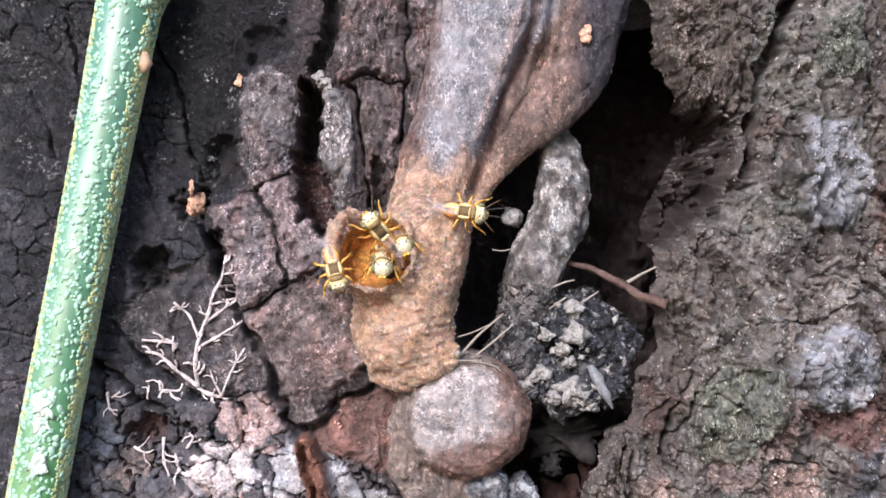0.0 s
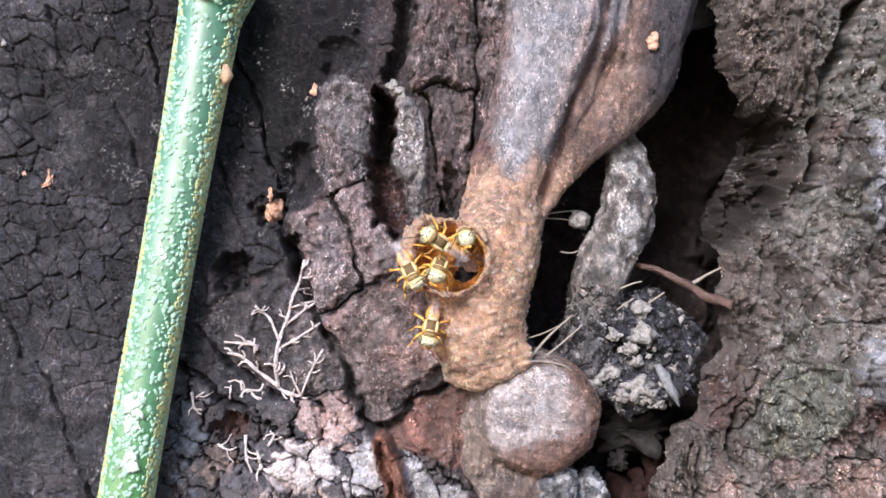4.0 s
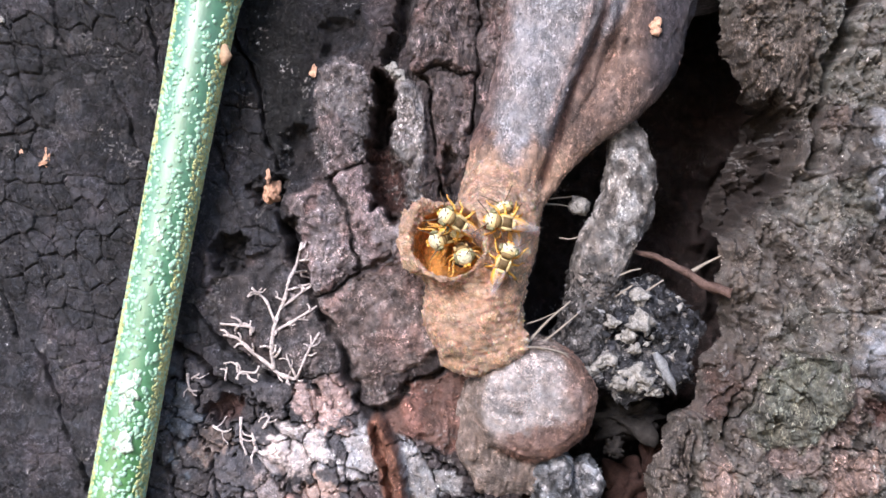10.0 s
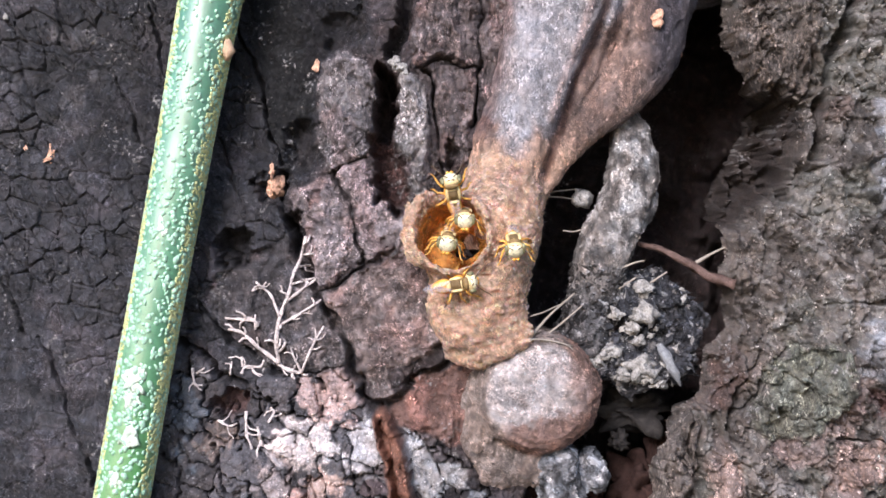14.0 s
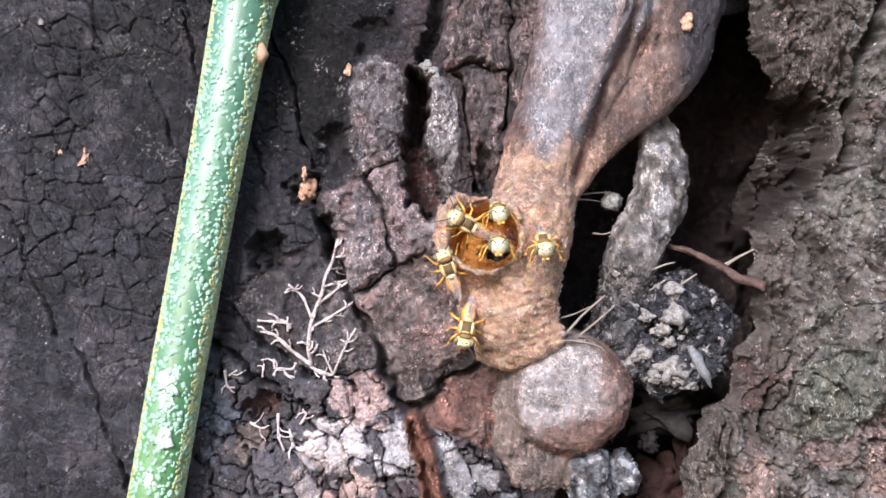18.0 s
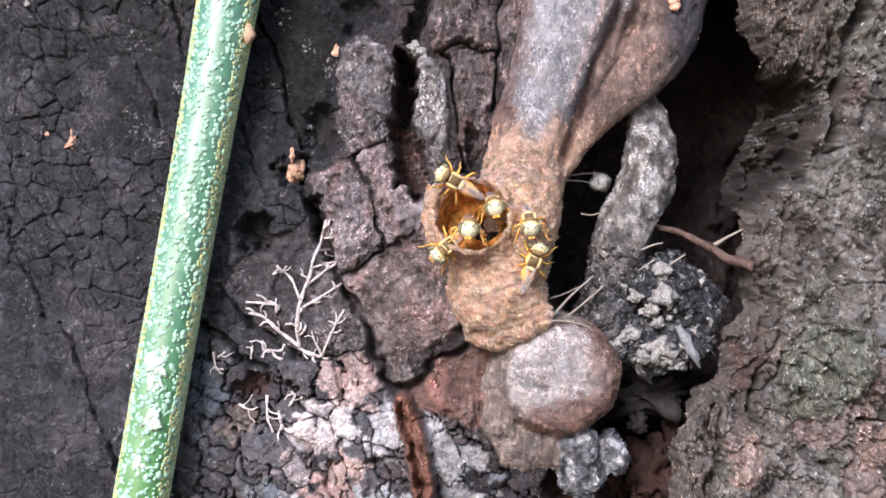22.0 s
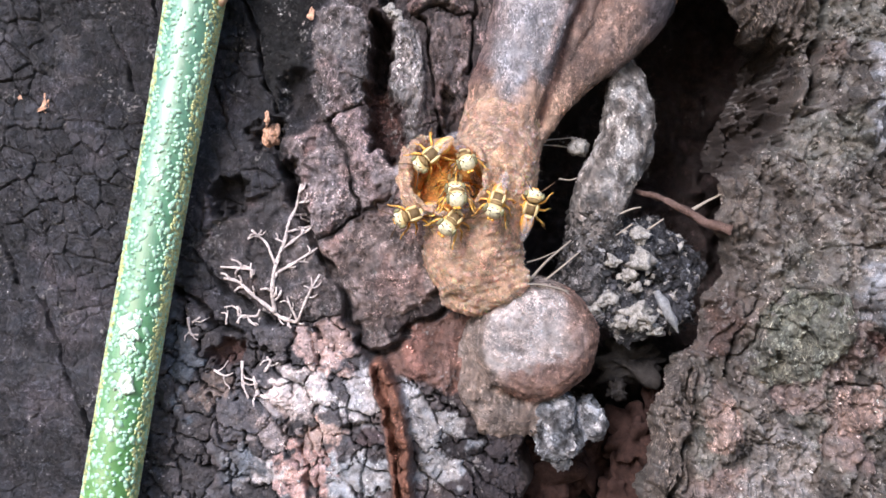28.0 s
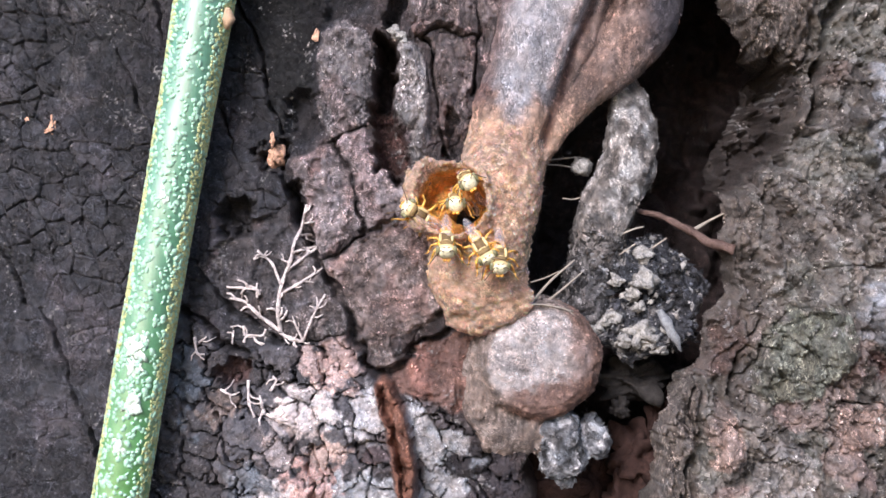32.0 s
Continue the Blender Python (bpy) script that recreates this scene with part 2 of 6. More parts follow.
BEE_OLIVE = material("bee_crown", 0.45, 0.4, 0.4, 2.0, 0.5, (0.26, 0.17, 0.065))
BEE_THORAX = material("bee_thorax", 0.5, 0.4, 0.4, 2.0, 0.5, (0.17, 0.11, 0.045))
BEE_EYE = material("bee_eye", 0.3, 0.5, 0.0, 2.0, 0.2, (0.24, 0.23, 0.12))
BEE_LEG = material("bee_leg", 0.35, 0.5, 0.15, 1.0, 0.7, (0.70, 0.34, 0.075), fine=2.5, glow_through=0.3)
WING = material("bee_wing", 0.3, 0.5, 0.0, 1.0, 0.1, (0.85, 0.80, 0.82), alpha=0.09)


# ---- mesh helpers ----
def mesh_of(name, verts, faces, mat, stain=None, sharp=False):
    """A mesh from world points; faces: an array of quads or a list of polygons."""
    me = bpy.data.meshes.new(name)
    if isinstance(faces, np.ndarray):
        k = faces.shape[1]
        me.vertices.add(len(verts))
        me.vertices.foreach_set("co", np.asarray(verts, np.float32).ravel())
        me.loops.add(faces.size)
        me.loops.foreach_set("vertex_index", faces.astype(np.int32).ravel())
        me.polygons.add(len(faces))
        me.polygons.foreach_set("loop_start", np.arange(0, faces.size, k, dtype=np.int32))
        me.update(calc_edges=True)
    else:
        me.from_pydata([tuple(v) for v in verts], [], faces)
    me.polygons.foreach_set("use_smooth", np.full(len(me.polygons), not sharp))
    if stain is not None:
        at = me.color_attributes.new("stain", "FLOAT_COLOR", "POINT")
        at.data.foreach_set("color", np.concatenate([stain, np.ones((len(stain), 1))], 1).astype(np.float32).ravel())
    me.materials.append(mat)
    me.update()
    return me


def thing(name, label, category, place=(0, 0, 0), group="", kind=""):
    ob = tagged(new(name), label, category, group, kind)
    ob.location = place
    ob.empty_display_size = 0.002
    return ob


def part_of(parent, name, me, label="", kind=""):
    ob = new(name, me)
    ob.parent = parent
    if parent.type == "EMPTY" or parent.parent is None:
        base = parent.location if parent.parent is None else (0, 0, 0)
        ob.matrix_parent_inverse = Matrix.Translation(base).inverted()
    tagged(ob, label, kind=kind)
    return ob


def skin(field, lo, hi, step):
    """The surface where field(u, v, h) is 0 (negative inside), as points and quads, by surface nets."""
    axes = [np.arange(a, b + step, step) for a, b in zip(lo, hi)]
    g = np.meshgrid(*axes, indexing="ij")
    f = field(*g)
    ins = f < 0
    nx, ny, nz = (s - 1 for s in f.shape)
    total, count = np.zeros((nx, ny, nz, 3)), np.zeros((nx, ny, nz))
    corner = [(i, j, k) for i in (0, 1) for j in (0, 1) for k in (0, 1)]
    part = lambda a, c: a[c[0]:c[0] + nx, c[1]:c[1] + ny, c[2]:c[2] + nz]
    for a in corner:
        for ax in range(3):
            if a[ax] == 0:
                b = tuple(1 if n == ax else a[n] for n in range(3))
                fa, fb = part(f, a), part(f, b)
                cross = (fa < 0) != (fb < 0)
                t = np.where(cross, fa / np.where(cross, fa - fb, 1), 0)
                p = np.stack([np.full(t.shape, float(v)) for v in a], -1)
                p[..., ax] += t
                total += p * cross[..., None]
                count += cross
    live = count > 0
    number = np.full(live.shape, -1)
    number[live] = np.arange(live.sum())
    at = np.argwhere(live)
    pts = np.array(lo) + step * (at + total[live] / count[live][:, None])
    quads = []
    for ax in range(3):
        o1, o2 = [n for n in range(3) if n != ax]
        sl0, sl1 = [slice(None)] * 3, [slice(None)] * 3
        sl0[ax], sl1[ax] = slice(0, -1), slice(1, None)
        change = ins[tuple(sl0)] != ins[tuple(sl1)]
        e = np.argwhere(change)
        e = e[(e[:, o1] > 0) & (e[:, o2] > 0) & (e[:, o1] < (nx, ny, nz)[o1]) & (e[:, o2] < (nx, ny, nz)[o2])]
        ring = []
        for d1, d2 in ((0, 0), (-1, 0), (-1, -1), (0, -1)):
            c = e.copy()
            c[:, o1] += d1
            c[:, o2] += d2
            ring.append(number[c[:, 0], c[:, 1], c[:, 2]])
        q = np.stack(ring, 1)
        outward = ins[e[:, 0], e[:, 1], e[:, 2]]
        # to_world mirrors the axes, which flips the winding once more
        flip = outward if ax != 1 else ~outward
        q[flip] = q[flip][:, ::-1]
        quads.append(q)
    return pts, np.concatenate(quads)


def chain(u, v, h, nodes, squash=1.0):
    """Distance from a run of tapering round pieces; nodes of u, v, h, radius."""
    best = np.full(u.shape, 1e3)
    for (ax, ay, az_, ar), (bx, by, bz, br) in zip(nodes, nodes[1:]):
        ex, ey, ez = bx - ax, by - ay, bz - az_
        t = np.clip(((u - ax) * ex + (v - ay) * ey + (h - az_) * ez) / (ex * ex + ey * ey + ez * ez), 0, 1)
        d = np.sqrt((u - ax - t * ex) ** 2 + (v - ay - t * ey) ** 2 + ((h - az_ - t * ez) / squash) ** 2) - (ar + t * (br - ar))
        best = np.minimum(best, d)
    return best


def melt(a, b, k):
    t = np.clip(0.5 + 0.5 * (b - a) / k, 0, 1)
    return b + (a - b) * t - k * t * (1 - t)


def tube_mesh(name, pts, radii, mat, sides=8, stain=None, lump=0.0, seed=0):
    """A tapering round run through plan points (u, v, h), closed at both ends."""
    pts = np.array(pts, float)
    n = len(pts)
    radii = np.interp(np.arange(n), np.linspace(0, n - 1, len(radii)), radii)
    verts, faces = [], []
    for i in range(n):
        d = pts[min(i + 1, n - 1)] - pts[max(i - 1, 0)]
        d /= np.linalg.norm(d) + 1e-9
        a = np.cross(d, (0.3, 0.2, 1.0))
        a /= np.linalg.norm(a)
        b = np.cross(d, a)
        for k in range(sides):
            w = 2 * math.pi * k / sides
            r = radii[i] * (1 + lump * math.sin(7.1 * i + 3.3 * k + seed))
            verts.append(pts[i] + r * (math.cos(w) * a + math.sin(w) * b))
    for i in range(n - 1):
        for k in range(sides):
            faces.append((i * sides + k, i * sides + (k + 1) % sides, (i + 1) * sides + (k + 1) % sides, (i + 1) * sides + k))
    faces.append(tuple(range(sides))[::-1])
    faces.append(tuple(range((n - 1) * sides, n * sides)))
    return mesh_of(name, to_world(verts), faces, mat, stain)


def smooth_line(pts, per=6):
    """A Catmull-Rom line through the points."""
    p = np.array(pts, float)
    p = np.vstack([2 * p[0] - p[1], p, 2 * p[-1] - p[-2]])
    out = []
    for i in range(1, len(p) - 2):
        for t in np.linspace(0, 1, per, endpoint=False):
            a, b, c, d = p[i - 1:i + 3]
            out.append(0.5 * (2 * b + (c - a) * t + (2 * a - 5 * b + 4 * c - d) * t ** 2 + (3 * b - a - 3 * c + d) * t ** 3))
    out.append(p[-2])
    return np.array(out)


def crumb(name, r, mat, seed, flat=(1, 1, 1), rough=0.35, level=2):
    """A broken lump of mean radius r millimetres about its own centre."""
    bm = bmesh.new()
    bmesh.ops.create_icosphere(bm, subdivisions=level, radius=1.0)
    for vt in bm.verts:
        c = vt.co.copy()
        k = 1 + rough * noise.noise(c * 1.4 + Vector((seed * 3.1, seed, 0))) + 0.5 * rough * noise.noise(c * 3.5 + Vector((0, seed * 2.3, seed)))
        vt.co = Vector((c.x * flat[0], c.y * flat[2], c.z * flat[1])) * k * r * 0.001
    me = bpy.data.meshes.new(name)
    bm.to_mesh(me)
    bm.free()
    me.polygons.foreach_set("use_smooth", np.ones(len(me.polygons), bool))
    me.materials.append(mat)
    return me


# ---- the trunk's face as one relief ----
STEP = 0.11
U0, U1, V0, V1 = -47.5, 54.5, -35.5, 30.5
gu, gv = np.arange(U0, U1, STEP), np.arange(V0, V1, STEP)
U, V = np.meshgrid(gu, gv)

RIGHT = [(29.09, 32.74), (29.74, 21.84), (31.81, 17.05), (32.9, 15.96), (34.21, 14.65), (33.83, 12.31), (32.36, 9.75), (30.83, 5.77), (29.63, 2.23), (29.74, -2.12), (29.74, -6.48), (28.22, -9.21), (28, -13.02), (24.73, -15.47), (23.1, -19.01), (22.39, -23.91), (21.03, -30.99), (20.6, -36.9), (55.34, -36.9), (55.34, 32.74)]
HOLLOW = [(22.2, 33.69), (22.76, 19.12), (16.59, 12.95), (11.55, 6.78), (10.15, 0.06), (10.71, -6.67), (13.79, -10.03), (16.03, -14.52), (14.6, -18.6), (11.6, -21.6), (10.2, -24.2), (11.4, -27.0), (9.9, -30.0), (10.8, -36.9), (43.5, -36.9), (43.5, 33.69)]
SHELF = [(25.32, 16.71), (33.37, 17.05), (38.09, 15.6), (38.65, 10.05), (36.98, 6.16), (34.21, 2.83), (29.76, 1.44), (25.32, 1.44)]
BLACKENED = [(-17.99, 31.77), (-4.05, 31.77), (-4.32, 20.83), (-7.87, 19.08), (-10.06, 15.91), (-10.17, 7.98), (-13.07, 7.05), (-14.71, 13.18)]
MIDDLE = [(-4.32, 32.86), (-4.32, 20.29), (-7.87, 19.08), (-9.95, 15.91), (-10.06, 7.71), (-12.47, 6.07), (-10.72, -2.13), (-4.59, -15.26), (-1.75, -36.9), (28.22, -36.9), (28.22, 32.86)]
# edge line, height and colour of the plates that stand apart
PLATES = [
    ("ash", 1.0, [(-9.79, 15.91), (-7.87, 19.47), (-5.14, 18.92), (-4.16, 15.37), (-4.32, 11.54), (-5.14, 9.57), (-8.53, 8.26), (-9.79, 10.99)]),
    ("mauve", 1.3, [(-12.14, 6.07), (-8.86, 7.82), (-7.33, 5.8), (-6.45, 3.06), (-5.47, -0.38), (-7.87, -2.57), (-9.19, -3.39), (-10.88, 1.15)]),
    ("mauve", 1.5, [(-8.31, 8.04), (-5.14, 9.24), (-3.77, 6.07), (-2.13, 3.45), (-0.66, 4.87), (0.05, 3.06), (-1.31, 1.59), (-4.59, -0.93), (-5.14, -0.49), (-6.02, 3.23), (-6.94, 6.07)]),
    ("umber", 1.5, [(-8.91, -3.99), (-5.14, -1.59), (-2.13, 0.6), (0.87, 1.7), (2.79, -3.23), (2.79, -7.6), (0.87, -9.68), (-2.3, -11.7), (-2.79, -14), (-3.77, -14.27), (-5.03, -12.8), (-7.22, -7.6)]),
    ("rust", 0.4, [(-3.28, -14.6), (0.33, -12.19), (3.06, -10.34), (5.91, -10.88), (5.8, -17.72), (3.61, -19.19), (-1.2, -18.26)]),
    ("grey", 1.7, [(-2.13, 18.21), (-0.49, 17.55), (0.44, 15.64), (1.2, 12.08), (1.2, 7.71), (0.87, 5.52), (-0.66, 5.63), (-0.44, 8.26), (-1.86, 10.99), (-1.7, 13.73)]),
    ("dun", 1.6, [(-0.77, 30.68), (5.91, 30.68), (5.69, 18.76), (0.44, 18.43), (-1.2, 20.83)]),
    ("dun", 1.2, [(1.2, 17.66), (5.69, 17.99), (5.25, 13.18), (4.59, 8.26), (3.61, 6.18), (2.84, 6.62), (1.97, 10.99)]),
    ("dun", 1.3, [(6.78, 30.68), (9.62, 30.68), (8.53, 18.65), (6.62, 12.36), (5.96, 17.99)]),
    ("slate", 0.7, [(-20.56, -4.32), (-18.81, -1.59), (-15.53, 0.6), (-12.25, 2.13), (-10.28, -1.86), (-7.6, -7.6), (-5.58, -11.32), (-10.06, -11.76), (-13.07, -11.54), (-17.17, -8.69)]),
]
TONE = {"rosy": (0.19, 0.145, 0.125), "lead": (0.115, 0.096, 0.081), "ash": (0.14, 0.126, 0.127), "grey": (0.21, 0.195, 0.19), "mauve": (0.245, 0.21, 0.210), "umber": (0.205, 0.163, 0.152), "rust": (0.165, 0.098, 0.08),
        "dun": (0.12, 0.096, 0.092), "slate": (0.074, 0.068, 0.071), "bluish": (0.30, 0.31, 0.33), "brick": (0.13, 0.072, 0.064), "sedge": (0.165, 0.142, 0.124), "moss": (0.115, 0.125, 0.098), "peach": (0.33, 0.24, 0.205), "frosted": (0.29, 0.27, 0.255)}
# the same on the right-hand bark
RIGHT_PLATES = [
    ("brick", 0.6, [(28.54, -9.31), (30.56, -8.66), (31.48, -11.38), (30.56, -14.76), (28.38, -15.31)]), ("sedge", 1.9, [(23.85, -15.64), (26.55, -14.83), (27.09, -16.45), (26.55, -21.32), (25.74, -23.48), (24.66, -26.18), (24.11, -27.81), (23.84, -32.14), (21.14, -32.13), (21.95, -26.18), (23.04, -22.39), (23.04, -18.07)]),
    ("moss", 0.7, [(33.5, -10.73), (35.93, -8.58), (41.05, -8.58), (40.78, -12.89), (37.54, -17.21), (33.23, -17.75), (31.61, -15.05)]), ("peach", 0.8, [(27.54, -19.46), (29.6, -18.38), (30.79, -21.09), (30.14, -23.8), (27.97, -23.8)]),
    ("lead", 0.9, [(30.26, 29.18), (38.62, 29.18), (37.81, 20.55), (37.01, 15.16), (33.77, 14.89), (31.5, 17.42), (30.53, 21.63)]), ("rosy", 0.2, [(38.62, 14.89), (40.78, 15.7), (41.43, 13.27), (39.16, 12.19)]),
    ("peach", 0.5, [(40.08, -17.57), (43.87, -17.57), (44.3, -21.36), (39.54, -22.43), (39.27, -19.73)]), ("bluish", 0.9, [(41.24, -8.61), (43.13, -5.45), (46.35, -4.13), (49.57, -5.98), (50.35, -9.16), (48.44, -12.32), (44.69, -12.94), (41.76, -11.25)]),
    ("bluish", 0.7, [(42.72, 14.61), (46.48, 14.47), (48.08, 11.01), (49.4, 8.35), (47.49, 4.63), (43.19, 3.98), (41.86, 6.21), (43.22, 9.93)]), ("moss", 0.5, [(43.8, 22.06), (48.63, 25.82), (49.17, 18.84), (44.88, 17.77)]), ("brick", -0.5, [(42.02, -12.3), (45.76, -12.58), (51.03, -10.75), (52.73, -13.4), (52.7, -18.15), (49.45, -20.87), (47.31, -20.75), (46.81, -15.48), (43.07, -14.94)]),
    ("bluish", 0.4, [(47.34, -16.54), (50.57, -15.76), (54.87, -15.52), (54.82, -21.85), (47.3, -21.8)]), ("frosted", 0.4, [(33.58, -21.34), (37.37, -21.89), (37.91, -25.14), (37.37, -27.84), (37.38, -33.26), (29.8, -33.24), (30.88, -25.66)]), ("brick", -0.3, [(49.17, 8.64), (52.39, 9.72), (52.39, 1.13), (49.98, 1.66)]),
]
# line, half width, depth of the open cracks
CRACKS = [
    ([(-17.17, 21.65), (-15.53, 17.55), (-14.44, 12.52), (-13.34, 9.08)], 0.32, 1.2), ([(-12.91, 6.07), (-12.14, 2.52), (-10.17, -1.59), (-7.87, -6.78), (-5.03, -13.62), (-3.94, -15.37), (-2.68, -19.63), (-1.97, -24.01), (-1.31, -30.57)], 0.55, 2.0),
    ([(-29.2, 17.01), (-27.01, 11.54), (-25.59, 8.69)], 0.22, 0.7), ([(-46.15, 6.07), (-42.87, 3.77), (-41.5, 0.6), (-39.59, -4.32), (-38.5, -7.6)], 0.25, 0.8), ([(-37.4, -8.15), (-35.76, -9.79), (-34.12, -15.26), (-31.11, -22.37), (-29.75, -26.74)], 0.3, 1.0),
    ([(-35.22, 26.3), (-34.12, 20.83), (-32.76, 18.92)], 0.25, 0.8), ([(-25.92, 27.4), (-24.83, 20.83), (-24.01, 15.91)], 0.25, 0.8), ([(-18.81, 10.99), (-18.15, 7.71), (-16.84, 5.25)], 0.2, 0.7),
    ([(-20.72, -4.32), (-19.36, -6.78), (-17.17, -8.69), (-14.44, -10.88), (-13.07, -11.7)], 0.4, 1.3), ([(-23.08, -8.42), (-20.56, -9.35), (-19.36, -11.43), (-17.17, -12.41)], 0.5, 1.6), ([(-13.07, -11.54), (-10.06, -11.98), (-6.78, -10.44)], 0.22, 0.8),
    ([(-16.08, -15.8), (-14.98, -18.54), (-12.25, -20.72), (-10.61, -22.91), (-10.06, -28.38)], 0.3, 1.0), ([(-19.9, -18.54), (-18.54, -21.82), (-17.17, -23.46)], 0.3, 1.0), ([(-8.97, -3.55), (-5.14, -1.15), (-2.3, 0.93)], 0.24, 0.9),
    ([(-3.77, -14.44), (-0.22, -12.41), (2.95, -10.01)], 0.6, 1.5), ([(-8.53, 8.26), (-7.11, 5.96), (-6.23, 3.12), (-5.3, -0.77)], 0.22, 0.9), ([(-8.69, 8.04), (-5.14, 9.46)], 0.2, 0.8), ([(0.44, 18.32), (6.07, 18.43)], 0.2, 0.9), ([(0.87, 17.83), (1.7, 14.27), (2.24, 10.44), (2.79, 6.07)], 0.3, 1.4), ([(6.23, 29.58), (5.96, 18.65), (5.52, 12.36)], 0.25, 1.2), ([(-7.33, -21.55), (-2.95, -21.38)], 0.3, 1.0), ([(-10.17, -12.63), (-9.41, -15.26), (-8.31, -17.01), (-7.22, -21.27)], 0.13, 0.6), ([(-7.87, -10.88), (-7.76, -14.16), (-7, -15.37)], 0.12, 0.5), ([(-9.41, -15.37), (-11.43, -16.08), (-12.69, -15.26)], 0.1, 0.4), ([(-8.31, -17.01), (-6.12, -16.35), (-4.59, -17.01)], 0.1, 0.4), ([(-10.06, -22.37), (-9.41, -25.1), (-9.62, -29.47)], 0.2, 0.8), ([(-5.14, -21.71), (-4.59, -25.1), (-5.03, -30.02)], 0.18, 0.7),
    ([(44.56, 28.57), (41.97, 24.85), (41.15, 22.17), (39.52, 19.49)], 0.95, 4.0), ([(39.52, 19.49), (38.7, 16.82), (38.41, 13.1), (38.0, 9.5)], 0.55, 3.0), ([(49.53, 27), (49.77, 21.17), (49.47, 17.43), (48.92, 15.28)], 0.4, 2.0), ([(40.72, -4.91), (44.21, -3.86), (46.09, -3.07), (48.53, -0.68)], 0.3, 1.4), ([(36.83, -20.8), (38.99, -18.1), (39.81, -17.02), (42.24, -17.3), (46.03, -18.12)], 0.25, 1.3), ([(26.28, -16.07), (26.28, -18.07), (26.17, -20.78), (25.74, -23.48), (24.66, -26.18), (24.3, -29)], 0.45, 3.0), ([(32.5, -23.5), (34.12, -21.88), (36.83, -21.89)], 0.2, 1.0), ([(30.34, -15.38), (31.42, -14.84), (32.5, -13.22), (33.85, -10.52), (35.2, -8.91)], 0.28, 1.4), ([(40.62, -28.23), (41.7, -24.06), (43.33, -22.44)], 0.4, 1.8), ([(35.93, -8.04), (36.2, -11), (37.54, -13.97)], 0.2, 0.8), ([(32.96, -9.93), (31.07, -12.89), (29.99, -17.21)], 0.35, 1.2),
    ([(26.49, -17.21), (26.22, -22.06), (25.68, -28)], 0.3, 1.2), ([(45.1, 17.32), (44.02, 9.76), (44.56, 1.13)], 0.4, 1.4), ([(40.24, -13.97), (38.89, -17.21), (39.16, -24.76)], 0.25, 1.0), ([(33.23, 13), (34.31, 5.99), (33.23, -1.56)], 0.25, 0.7),
]
# where the lower tiles lie, and the lichens on them: centre, half sizes, colour
LOW = [(-23.41, -5.58), (-21.68, -9.12), (-18.97, -11.3), (-16.79, -12.39), (-13.53, -11.69), (-10.26, -11.86), (-6.72, -10.51), (-4.82, -14.33), (-2.65, -15.7), (0.62, -17.2), (5.52, -19.2), (6.06, -21.44), (8.24, -21.99), (10.15, -25.27), (10.41, -35.11), (-27.21, -35.0), (-24.41, -12.65)]
LICHENS = [(-8.4, -13.4, 3.2, 3.2, (0.37, 0.275, 0.255)), (-10.3, -25.9, 3.6, 2.6, (0.40, 0.27, 0.245)), (-8.9, -22.0, 2.0, 1.3, (0.42, 0.31, 0.27)), (-11.2, -18.3, 3.2, 2.4, (0.47, 0.42, 0.41)), (-14.6, -25.8, 1.8, 1.9, (0.42, 0.40, 0.40)),
           (-5.3, -18.6, 2.6, 2.9, (0.40, 0.39, 0.40)), (-5.4, -26.3, 2.5, 2.6, (0.33, 0.34, 0.355)), (-0.4, -19.0, 1.5, 2.6, (0.36, 0.365, 0.375)), (-4.7, -22.6, 2.0, 1.0, (0.115, 0.09, 0.095)), (1.7, -21.6, 2.6, 1.8, (0.29, 0.285, 0.285)), (2.6, -25.6, 2.6, 1.8, (0.25, 0.25, 0.255)),
           (-13.6, -21.9, 2.2, 1.5, (0.26, 0.225, 0.22)), (-19.0, -18.1, 2.4, 1.2, (0.17, 0.135, 0.12)), (-17.4, -25.2, 2.0, 2.2, (0.13, 0.14, 0.155)), (-22.5, -15.5, 1.4, 4.5, (0.085, 0.098, 0.115)), (5.4, -24.6, 0.9, 1.2, (0.20, 0.205, 0.215))]
FILM = [(-11.5, 0.0), (-9.6, -2.0), (-7.6, -7.4), (-5.8, -10.8), (-9.0, -11.6), (-12.4, -11.2), (-12.8, -8.0), (-11.3, -4.0)]
PIT_BLACK, UMBER = (0.026, 0.024, 0.026), (0.10, 0.052, 0.044)
